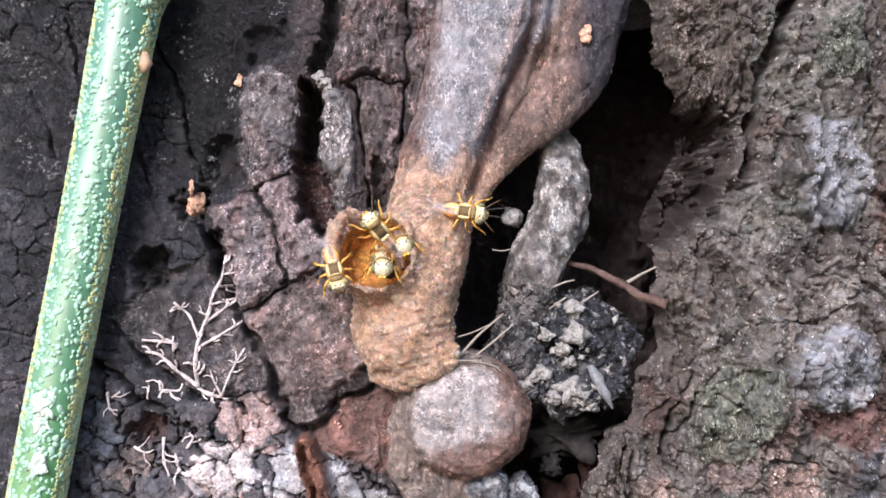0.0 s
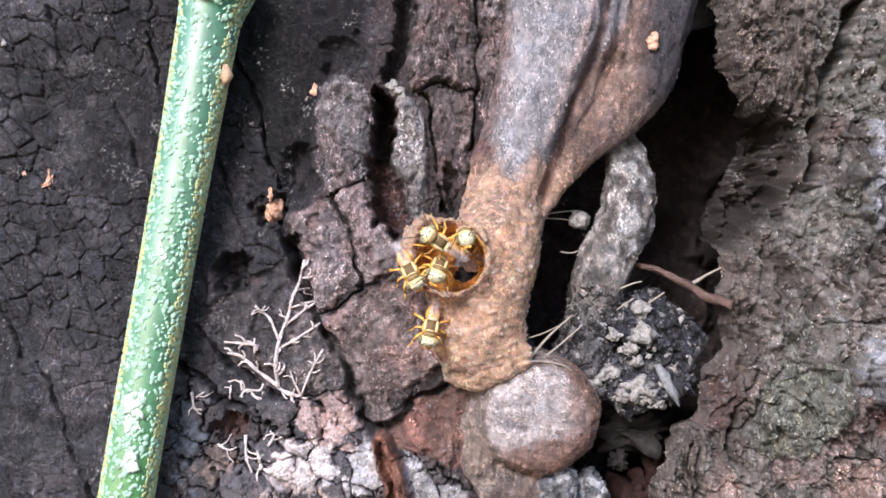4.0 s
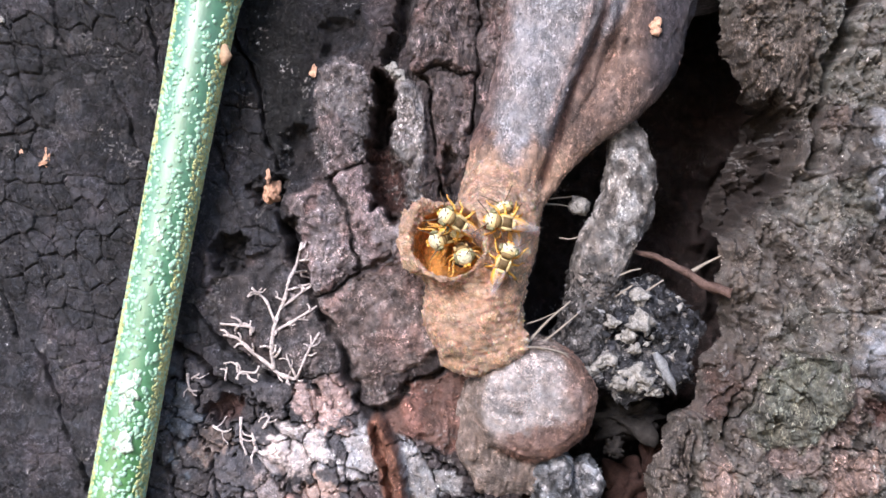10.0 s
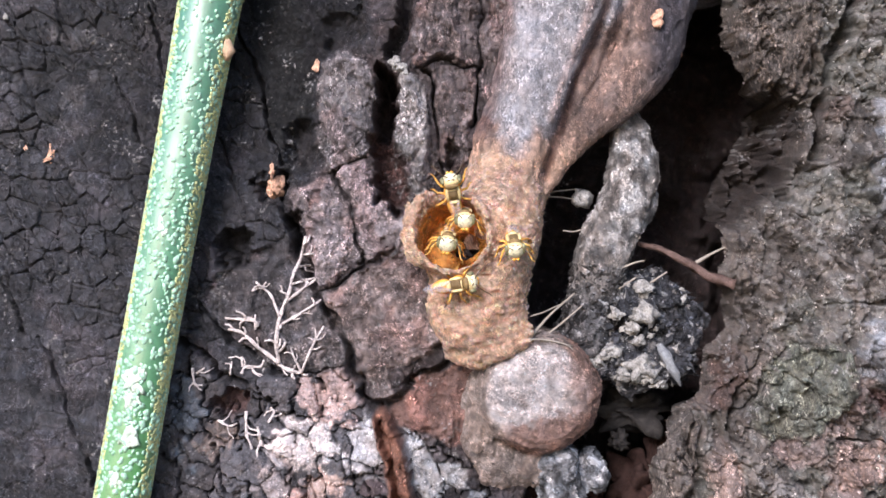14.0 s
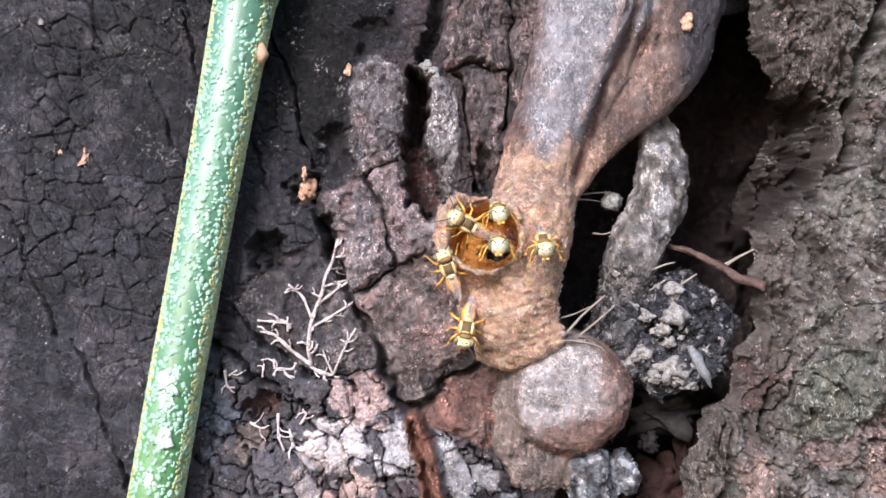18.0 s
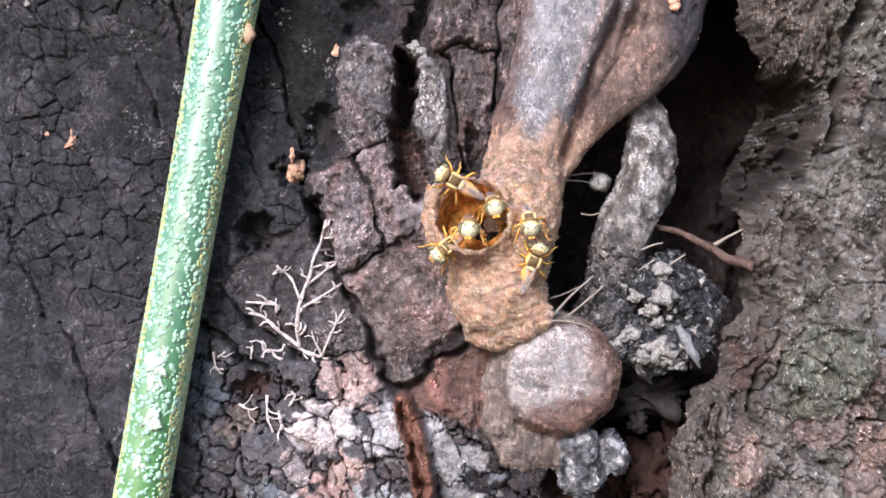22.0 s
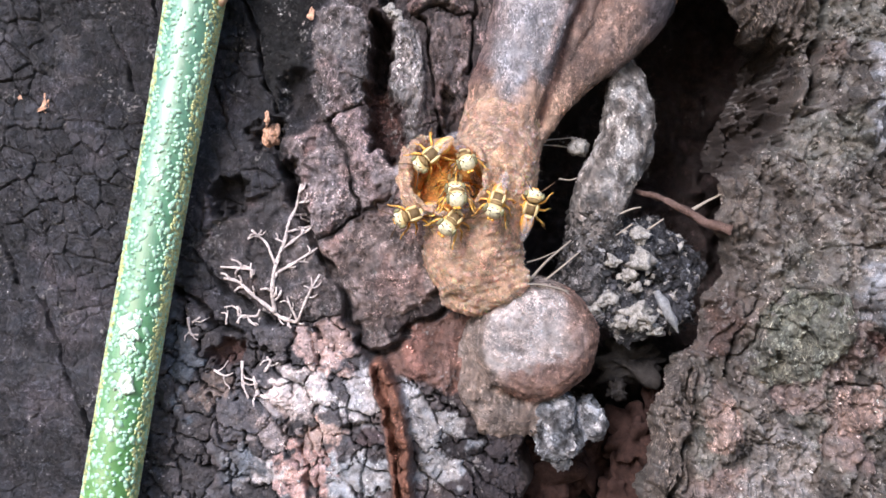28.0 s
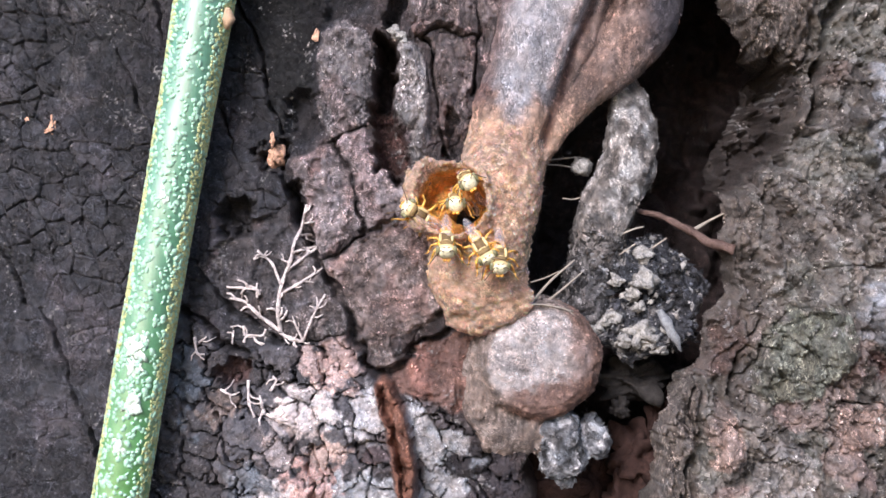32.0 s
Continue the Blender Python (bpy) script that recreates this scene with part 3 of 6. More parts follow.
PITS = [([(-3.94, 18.87), (-2.3, 17.66), (-1.86, 13.73), (-1.97, 10.99), (-0.49, 8.26), (-0.77, 5.25), (-2.13, 3.55), (-3.94, 5.25), (-4.7, 8.26), (-4.59, 13.18)], 4.6, 0.9, (0.09, 0.045, 0.038)), ([(-3.94, 18.87), (-2.3, 17.66), (-1.86, 13.73), (-2.13, 11.26), (-4.32, 11.26), (-4.59, 13.73)], 2.5, 0.9, PIT_BLACK),
        ([(-19.47, 1.15), (-18.54, 2.52), (-16.62, 3.06), (-15.42, 2.24), (-15.53, 0.05), (-16.73, -1.15), (-18.54, -1.31)], 3.6, 1.6, PIT_BLACK), ([(-12.69, 3.77), (-11.48, 4.1), (-10.72, 1.15), (-11.7, 0.49)], 2.4, 0.6, PIT_BLACK),
        ([(-1.75, 28.49), (0.33, 28.49), (0.05, 23.02), (-1.04, 20.83), (-2.3, 18.65), (-3.72, 18.92), (-2.13, 22.47)], 3.0, 0.8, PIT_BLACK), ([(-15.64, 6.73), (-14.71, 7.93), (-13.07, 8.26), (-11.98, 7.05), (-12.47, 5.25), (-14.71, 4.87)], 2.0, 1.0, PIT_BLACK),
        ([(-13.34, 12.36), (-11.43, 13.29), (-9.79, 12.36), (-9.41, 9.35), (-10.88, 7.71), (-12.8, 8.53)], 2.0, 1.5, PIT_BLACK), ([(-9.24, 23.02), (-5.14, 23.84), (-4.59, 20.83), (-6.78, 19.47), (-8.97, 18.92)], 1.2, 1.4, PIT_BLACK),
        ([(-20.01, -13.62), (-18.26, -12.96), (-16.73, -13.62), (-16.62, -15.37), (-18.54, -16.08), (-19.9, -14.98)], 2.2, 0.8, UMBER), ([(2.62, 6.73), (3.17, 10.99), (3.5, 10.99), (4.27, 6.07), (3.61, 4.98)], 1.8, 0.4, PIT_BLACK),
        ([(-23.08, -7.33), (-22.09, -8.15), (-22.53, -9.24), (-23.29, -8.69)], 1.0, 0.5, PIT_BLACK), ([(-10.61, 6.07), (-8.86, 6.51), (-9.24, 4.87), (-10.34, 4.43)], 0.7, 0.6, UMBER)]


def relief(U, V):
    """Heights, colours and plate numbers of the trunk's face."""
    wu = U + 0.55 * fbm(U / 2.3, V / 2.3, 0, 3, 5)
    wv = V + 0.55 * fbm(U / 2.3, V / 2.3, 0, 3, 6)
    H = 0.4 + 0.7 * fbm(U / 13, V / 13, 0, 3, 1) - 0.0009 * (U + 4) ** 2
    number = np.zeros(U.shape, np.int64)
    # charred cells
    su, sv = U + 0.3 * (wu - U), V + 0.3 * (wv - V)
    e1, id1 = cells(su / 1.35 + 0.08 * sv + 40, sv / 1.7 + 40, 3)
    e2, id2 = cells(wu / 8.5 + 40, wv / 11 + 40, 9)
    tone = (id1 * 7919 % 97) / 97.0
    some = smooth(fbm(U / 5.5, V / 7, 0, 3, 41), -0.45, 0.5) * smooth(np.abs(U + 10 - 0.25 * V), 1.5, 6.0)
    e5, id5 = cells(su / 2.0 + 0.1 * sv + 90, sv / 2.5 + 90, 5)
    tone = 0.4 * tone + 0.6 * (id5 * 7919 % 83) / 83.0
    some = some * (0.35 + 0.65 * smooth(V, -16, 2))
    crazed = (0.03 + 0.18 * some) * smooth(e1, 0.0, 0.12) + 0.2 * some * (tone - 0.5) + (0.16 + 0.55 * some) * smooth(e5, 0.0, 0.09) + 0.24 * smooth(e2, 0.0, 0.025)
    H = H + crazed
    covered = np.zeros(U.shape)
    number[:] = id2
    col = np.stack([0.026 + 0.022 * tone, 0.0258 + 0.022 * tone, 0.0295 + 0.0245 * tone], -1)
    blotch = smooth(fbm(U / 5, V / 5, 0, 4, 40) + 0.3 * smooth(V, -6, 14) + 0.25 * smooth(-U, 26, 40), 0.2, 0.9)[..., None]
    col = col * (1 + 0.8 * blotch) + blotch * (0.012, 0.006, 0.006)
    dusty = (smooth(-U, 25, 36) * smooth(V + 3 * fbm(U / 4, V / 4, 0, 3, 42), 2, 14))[..., None]
    col = col + dusty * (0.026, 0.026, 0.028) * (0.6 + 0.8 * blotch)
    for cu, cv, r in [(-32.36, 20.32, 1.5), (-32.79, 20.21, 0.9), (-33.34, 15.03, 1.1), (-34.1, 12.31, 0.9), (-31.27, 17.49, 0.7), (-24.73, -9.31, 1), (-34.54, 21.3, 0.6), (-39.44, 10.4, 0.6), (-20.37, -14.11, 0.9), (-22.01, -10.84, 1.3), (-23.1, -6.48, 1.2), (-11.04, -6.14, 1.0), (-10.23, -7.23, 1.0), (-11.87, -10.48, 0.6), (-21.09, -10.47, 0.7), (-20.56, -12.1, 0.6)]:
        crust = smooth(r + 0.9 * fbm(U / 0.9, V / 0.9, 0, 3, 43) - np.hypot(U - cu, V - cv), -0.1, 0.7)[..., None]
        col = col + crust * (np.array((0.15, 0.142, 0.148)) - col) * 0.75
    # the middle, underlain by deeper bark
    mid = smooth(within(wu, wv, MIDDLE), -0.5, 1.0)
    H = H - 0.35 * mid
    col = col + mid[..., None] * (np.array((0.055, 0.041, 0.039)) - col) * 0.8
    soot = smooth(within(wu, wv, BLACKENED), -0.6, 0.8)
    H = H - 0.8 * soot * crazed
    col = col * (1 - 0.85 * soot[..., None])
    # darker towards the upper left
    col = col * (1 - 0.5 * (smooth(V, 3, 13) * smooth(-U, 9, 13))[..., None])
    for n, (kind, lift, poly) in enumerate(PLATES):
        d = within(wu * 0.75 + U * 0.25, wv * 0.75 + V * 0.25, poly) + 0.22 * fbm(U / 0.8, V / 0.8, 0, 3, 66)
        w = smooth(d, -0.12, 0.45)
        lift = lift * 0.7
        H = H + smooth(d, -0.2, 0.6) * lift + w * 0.45 * smooth(d, 0.2, 2.6)
        m = smooth(d, -0.15, 0.2)[..., None]
        own = np.array(TONE[kind]) * (1 + 0.3 * fbm(U / 1.5, V / 1.5, 0, 3, 60 + n)[..., None])
        rosy = smooth(fbm(U / 2.6, V / 2.6, 0, 3, 160), 0.0, 0.6)[..., None]
        own = own * (1 + rosy * (np.array((1.10, 0.98, 0.96)) - 1))
        col = col + m * (own - col)
        number = np.where(d > 0, 900001 + n, number)
        covered = np.maximum(covered, w)
    # greyish film of lichen beside the fungus
    film = smooth(within(wu, wv, FILM) + 1.3 * fbm(U / 1.3, V / 1.3, 0, 4, 67), -0.2, 0.9)[..., None]
    col = col + 0.8 * film * (np.array((0.175, 0.152, 0.15)) * (1 + 0.4 * fbm(U / 0.6, V / 0.6, 0, 3, 69))[..., None] - col)
    H = H - 0.85 * covered * crazed + covered * (0.16 * fbm(wu / 0.8, wv / 1.1, 0, 3, 45) + 0.10 * ridged(wu / 0.5 + 0.3 * wv, wv / 1.3, 2, 46))
    layers = flakes(wu / 1.9 + 0.25 * wv, wv / 2.6, 47)
    H = H + covered * 0.5 * (layers - 0.5)
    col = col * (1 + covered * 0.5 * (layers - 0.5))[..., None]
    # crazed tiles of the lower bark, each with a tone of its own
    dl = within(wu * 0.5 + U * 0.5, wv * 0.5 + V * 0.5, LOW, 6.0)
    low = smooth(dl, -0.2, 0.5)
    jag = 0.35 * fbm(U / 0.9, V / 0.9, 0, 3, 26)
    tx, ty = (wu + jag) / 3.3 + 0.3 * fbm(U / 5, V / 5, 0, 2, 23) + 60, (wv - jag) / 2.7 + 0.12 * wu + 0.3 * fbm(U / 6, V / 6, 0, 2, 24) + 60
    e3, id3, mx, my = cells(tx, ty, 21, True)
    cu = U + (mx - tx) * 3.3
    cv = V + (my - ty) * 2.7 - 0.12 * 2.7 * (cu - U)
    own_tone = (id3 * 6151 % 89) / 89.0
    e6, _ = cells((wu + jag) / 1.3 + 20, (wv - jag) / 1.1 + 20, 22)
    tile = np.array((0.078, 0.074, 0.079)) * (0.6 + 0.8 * own_tone)[..., None]
    tile = tile + smooth(cu, -4.5, -2.0)[..., None] * (np.array((0.09, 0.075, 0.075)) * (0.5 + own_tone)[..., None] - tile)
    tile = tile + smooth(cu, 2.5, 4.5)[..., None] * (np.array((0.038, 0.033, 0.036)) * (0.5 + own_tone)[..., None] - tile)
    for bu, bv, ru, rv, tint in LICHENS:
        jit = 0.45 * fbm(U / 1.1, V / 1.1, 0, 3, 27)
        far = 0.4 * np.hypot((cu - bu) / ru, (cv - bv) / rv) + 0.6 * np.hypot((U - bu) / ru, (V - bv) / rv)
        own = np.array(tint) * (0.95 + 0.4 * own_tone)[..., None] * (1 + 0.22 * fbm(U / 0.8, V / 0.8, 0, 3, 28))[..., None]
        tile = tile + smooth(far + jit, 1.12, 0.8)[..., None] * (own - tile)
    calm = smooth(tile.mean(-1), 0.16, 0.34)
    gap = smooth(e3, 0.075, 0.01) * (1 - (0.35 + 0.5 * calm) * smooth(fbm(U / 2.5, V / 2.5, 0, 2, 29), -0.25, 0.2))
    H = H + low * (0.55 + 0.55 * (own_tone - 0.5) + 0.22 * smooth(e3, 0.0, 0.5) + 0.35 * (layers - 0.5) - 1.3 * gap - 0.14 * smooth(e6, 0.10, 0.01) * smooth(fbm(U / 3, V / 3, 0, 2, 39), -0.3, 0.3) + 0.10 * fbm(U / 0.7, V / 0.7, 0, 3, 30) - crazed)
    tile = tile * (1 - 0.7 * gap)[..., None]
    col = col + low[..., None] * (tile - col)
    number = np.where(dl > 0, 700000 + id3 % 190000, number)
    # long fibres on the upper middle, rough everywhere
    up = smooth(U, -4, 0) * smooth(V, -2, 4)
    H = H + up * 0.35 * ridged(wu / 1.1, wv / 4.5, 3, 44)
    # right-hand bark
    d = within(wu, wv, RIGHT, 12.0)
    rise = 0.4 + 2.6 * smooth(d, 0, 9) + 1.1 * fbm(U / 7, V / 9, 0, 3, 15) + 0.40 * ridged(wu / 2.3 + 0.12 * wv, wv / 5.5, 3, 33) + 0.26 * ridged(wu / 1.0, wv / 1.7, 3, 34) + 0.22 * fbm(U / 0.55, V / 0.9, 0, 3, 35)
    scales = flakes(wu / 2.2 + 0.1 * wv, wv / 4.2, 48)
    chips = flakes(U / 0.8, V / 1.1, 49, (-0.3, 0.1, 0.5), 0.12)
    rise = rise + 1.2 * (scales - 0.5) + 0.35 * (chips - 0.5)
    e4, id4 = cells(wu / 6.0 + 0.2 * wv / 6 + 80, wv / 10.5 + 80, 27)
    e7, id7 = cells((wu + jag) / 2.6 + 0.1 * wv + 30, (wv - jag) / 3.9 + 30, 29)
    split = smooth(e7, 0.07, 0.01) * smooth(fbm(U / 5, V / 5, 0, 2, 36), -0.35, 0.25)
    rise = rise + 0.5 * smooth(e4, 0.0, 0.09) - 0.8 * split + 0.3 * ((id7 * 5381 % 71) / 71.0 - 0.5)
    number = np.where(d > 0, 500000 + id4, number)
    t1 = fbm(U / 3.0, V / 4.0, 0, 4, 51)[..., None]
    t2 = smooth(fbm(U / 5.5, V / 5.5, 0, 3, 52), 0.05, 0.5)[..., None]
    t3 = smooth(fbm(U / 4.5, V / 4.5, 0, 3, 53), 0.15, 0.5)[..., None]
    rc = np.array((0.118, 0.106, 0.095)) * (1 + 0.5 * t1) * (0.7 + 0.5 * scales + 0.2 * chips)[..., None]
    rc = rc + t2 * (np.array((0.135, 0.135, 0.117)) - rc) * 0.7
    pale = smooth(fbm(U / 0.55, V / 0.8, 0, 3, 57) + 0.35 * t1[..., 0] + 0.2 * smooth(U, 30, 42), 0.5, 0.85)[..., None]
    rc = rc + pale * (np.array((0.27, 0.255, 0.23)) - rc) * 0.7
    rc = rc + (t3 * smooth(-V, 8, 14)[..., None]) * (np.array((0.22, 0.165, 0.15)) - rc) * 0.7
    for n, (kind, lift, poly) in enumerate(RIGHT_PLATES):
        dp = within(wu * 0.6 + U * 0.4, wv * 0.6 + V * 0.4, poly)
        w = smooth(dp, -0.15, 0.4)
        rise = rise + lift * w
        own = np.array(TONE[kind]) * (1 + 0.4 * t1)
        if kind == "bluish":
            own = own * (0.42 + 0.5 * smooth(fbm(U / 1.6, V / 1.6, 0, 3, 58) + 0.8 * smooth(dp, 1.6, 0.2), -0.3, 0.7)[..., None])
        rc = rc + (smooth(dp + 0.5 * fbm(U / 0.9, V / 0.9, 0, 3, 59), -0.3, 0.5)[..., None] * 0.85) * (own - rc)
        number = np.where((dp > 0) & (d > 0), 950001 + n, number)
    # brown fibrous strip of bare bark beside the hollow
    strip = smooth(d + 2.0 * fbm(U / 2.5, V / 6.0, 0, 3, 66), 6.5, 3.0)
    rise = rise + 0.45 * strip * ridged(wu / 1.2 + 0.1 * wv, wv / 6.0, 3, 67)
    rc = rc + (0.65 * strip)[..., None] * (np.array((0.084, 0.069, 0.058)) * (0.7 + 0.6 * scales)[..., None] - rc)
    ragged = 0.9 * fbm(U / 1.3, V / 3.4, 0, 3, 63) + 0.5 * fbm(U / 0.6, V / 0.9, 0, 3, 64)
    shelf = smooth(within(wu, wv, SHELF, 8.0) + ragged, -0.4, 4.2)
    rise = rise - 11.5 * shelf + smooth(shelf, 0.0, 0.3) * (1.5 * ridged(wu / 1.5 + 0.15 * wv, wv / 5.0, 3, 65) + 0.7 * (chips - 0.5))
    # the shade in the shelf's recess is put into the bark's colour
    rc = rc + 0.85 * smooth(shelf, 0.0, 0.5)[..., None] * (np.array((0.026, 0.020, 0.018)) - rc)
    # hollow between root and right-hand bark; its shade is also put into the colour
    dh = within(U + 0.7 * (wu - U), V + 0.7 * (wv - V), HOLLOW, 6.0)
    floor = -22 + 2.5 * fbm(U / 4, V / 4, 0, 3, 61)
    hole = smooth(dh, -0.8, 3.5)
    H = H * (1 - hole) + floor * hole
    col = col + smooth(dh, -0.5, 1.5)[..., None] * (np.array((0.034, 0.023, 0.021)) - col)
    number = np.where((dh > 0) & (d <= 0), 400000, number)
    edge = 1 - smooth(d, 0.0, 1.3)
    rise = rise - 2.6 * edge * edge
    base, base_col = H, col
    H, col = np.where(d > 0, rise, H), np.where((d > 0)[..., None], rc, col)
    for pts, wide, deep in CRACKS:
        dc = off_line(wu * 0.8 + U * 0.2, wv * 0.8 + V * 0.2, pts) + 0.5 * wide * np.clip(fbm(U / 2.1, V / 2.1, 0, 2, 301), -0.7, 0.7)
        H = H - 1.3 * deep * smooth(dc, wide * 0.85, wide * 0.1)
    # sunken pits, each recess tinted near-black or brown
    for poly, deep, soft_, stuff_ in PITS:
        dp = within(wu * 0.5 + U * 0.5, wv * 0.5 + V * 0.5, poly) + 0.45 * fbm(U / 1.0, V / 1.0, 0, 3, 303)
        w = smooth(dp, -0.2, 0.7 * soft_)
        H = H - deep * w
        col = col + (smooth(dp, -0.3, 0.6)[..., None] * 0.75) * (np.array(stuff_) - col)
    # the red-brown filling of the long crack's foot
    dc = off_line(wu * 0.5 + U * 0.5, wv * 0.5 + V * 0.5, [(-3.39, -16.08), (-2.19, -19.63), (-1.53, -24.01), (-0.87, -30.57)])
    w = smooth(dc, 1.45, 0.75)
    H = H + 2.8 * w
    col = col + w[..., None] * (np.array((0.19, 0.09, 0.06)) - col)
    # grit
    H = H + 0.075 * fbm(U / 0.55, V / 0.55, 0, 3, 71) + 0.05 * ridged(wu / 0.8, wv / 1.3, 2, 73) * (0.4 + mid)
    speck = smooth(vnoise(U / 0.22, V / 0.22, 0, 91) * 0.5 + 0.5 * vnoise(U / 2.1, V / 2.1, 0, 92), 0.62, 0.72)[..., None]
    col = col + speck * (np.array((0.26, 0.25, 0.24)) - col) * 0.7
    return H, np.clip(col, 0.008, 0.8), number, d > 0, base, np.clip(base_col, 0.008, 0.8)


H, TINT, NUMBER, IS_RIGHT, BASE, BASE_TINT = relief(U, V)


def high(u, v):
    """The relief's height at a place of the plan."""
    i, j = (u - U0) / STEP, (v - V0) / STEP
    i, j = min(max(i, 0), len(gu) - 2), min(max(j, 0), len(gv) - 2)
    a, b = int(i), int(j)
    s, t = i - a, j - b
    return (H[b, a] * (1 - s) + H[b, a + 1] * s) * (1 - t) + (H[b + 1, a] * (1 - s) + H[b + 1, a + 1] * s) * t


def joined_blocks(lab):
    """Numbers for the connected patches of equal labels; the smallest go to a neighbour."""
    out, sizes, kinds = np.full(lab.shape, -1), [], []
    rows_, cols_ = lab.shape
    for r in range(rows_):
        for c in range(cols_):
            if out[r, c] < 0:
                me_, todo, cells_ = len(sizes), [(r, c)], []
                out[r, c] = me_
                edge_of = None
                while todo:
                    y, x = todo.pop()
                    cells_.append((y, x))
                    for yy, xx in ((y - 1, x), (y + 1, x), (y, x - 1), (y, x + 1)):
                        if 0 <= yy < rows_ and 0 <= xx < cols_:
                            if lab[yy, xx] == lab[r, c] and out[yy, xx] < 0:
                                out[yy, xx] = me_
                                todo.append((yy, xx))
                            elif lab[yy, xx] != lab[r, c] and out[yy, xx] >= 0:
                                edge_of = out[yy, xx]
                sizes.append(len(cells_))
                kinds.append(lab[r, c])
                if len(cells_) < (8 if 700000 <= lab[r, c] < 900000 else 40) and edge_of is not None:
                    for y, x in cells_:
                        out[y, x] = edge_of
    return out, kinds


trunk = thing("tree_trunk", "old living tree trunk with dark, deeply cracked bark and grey lichen", "tree trunk")
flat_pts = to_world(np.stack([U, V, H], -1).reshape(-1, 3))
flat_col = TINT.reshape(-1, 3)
rows_n, cols_n = U.shape
q00 = (np.arange(rows_n - 1)[:, None] * cols_n + np.arange(cols_n - 1)[None]).ravel()
quad = np.stack([q00, q00 + 1, q00 + 1 + cols_n, q00 + cols_n], 1)
on_right = IS_RIGHT.ravel()[quad]
whole = on_right.all(1) | (~on_right).all(1)
blocks, kinds = joined_blocks(NUMBER[2:-1:4, 2:-1:4])
lab = np.repeat(np.repeat(blocks, 4, 0), 4, 1)
lab = np.pad(lab, ((0, 8), (0, 8)), "edge")[:rows_n - 1, :cols_n - 1].ravel()
quad, lab = quad[whole], lab[whole]
order = np.argsort(lab, kind="stable")
quad, lab = quad[order], lab[order]
cuts = np.r_[0, np.flatnonzero(np.diff(lab)) + 1, len(lab)]
PLATE_LABEL = {"rosy": "faded pinkish bark patch", "lead": "lead-grey slab of gnarled bark", "ash": "dark grey finger of bark", "grey": "grey weathered finger of bark", "mauve": "grey-mauve bark plate", "umber": "dark brown grained bark plate", "rust": "red-brown inner bark",
               "dun": "dun fibrous bark strip", "slate": "slate-dark cracked bark plate", "bluish": "bark plate under blue-grey lichen",
               "brick": "dark brick-red inner bark", "sedge": "grey-brown slab of rough bark", "moss": "greenish-grey mossy bark", "peach": "peach-coloured bare bark patch", "frosted": "bark frosted with pale grey lichen"}
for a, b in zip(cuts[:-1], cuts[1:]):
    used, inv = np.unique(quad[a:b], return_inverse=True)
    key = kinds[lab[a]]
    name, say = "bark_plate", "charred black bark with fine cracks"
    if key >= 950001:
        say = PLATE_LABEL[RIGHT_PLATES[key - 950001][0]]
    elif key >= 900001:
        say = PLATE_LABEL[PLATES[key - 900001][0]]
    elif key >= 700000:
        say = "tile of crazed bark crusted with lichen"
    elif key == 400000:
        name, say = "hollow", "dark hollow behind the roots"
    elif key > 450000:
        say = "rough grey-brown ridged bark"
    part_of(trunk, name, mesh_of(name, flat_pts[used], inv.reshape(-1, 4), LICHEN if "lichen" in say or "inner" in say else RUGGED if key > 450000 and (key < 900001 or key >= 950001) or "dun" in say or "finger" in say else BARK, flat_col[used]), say)


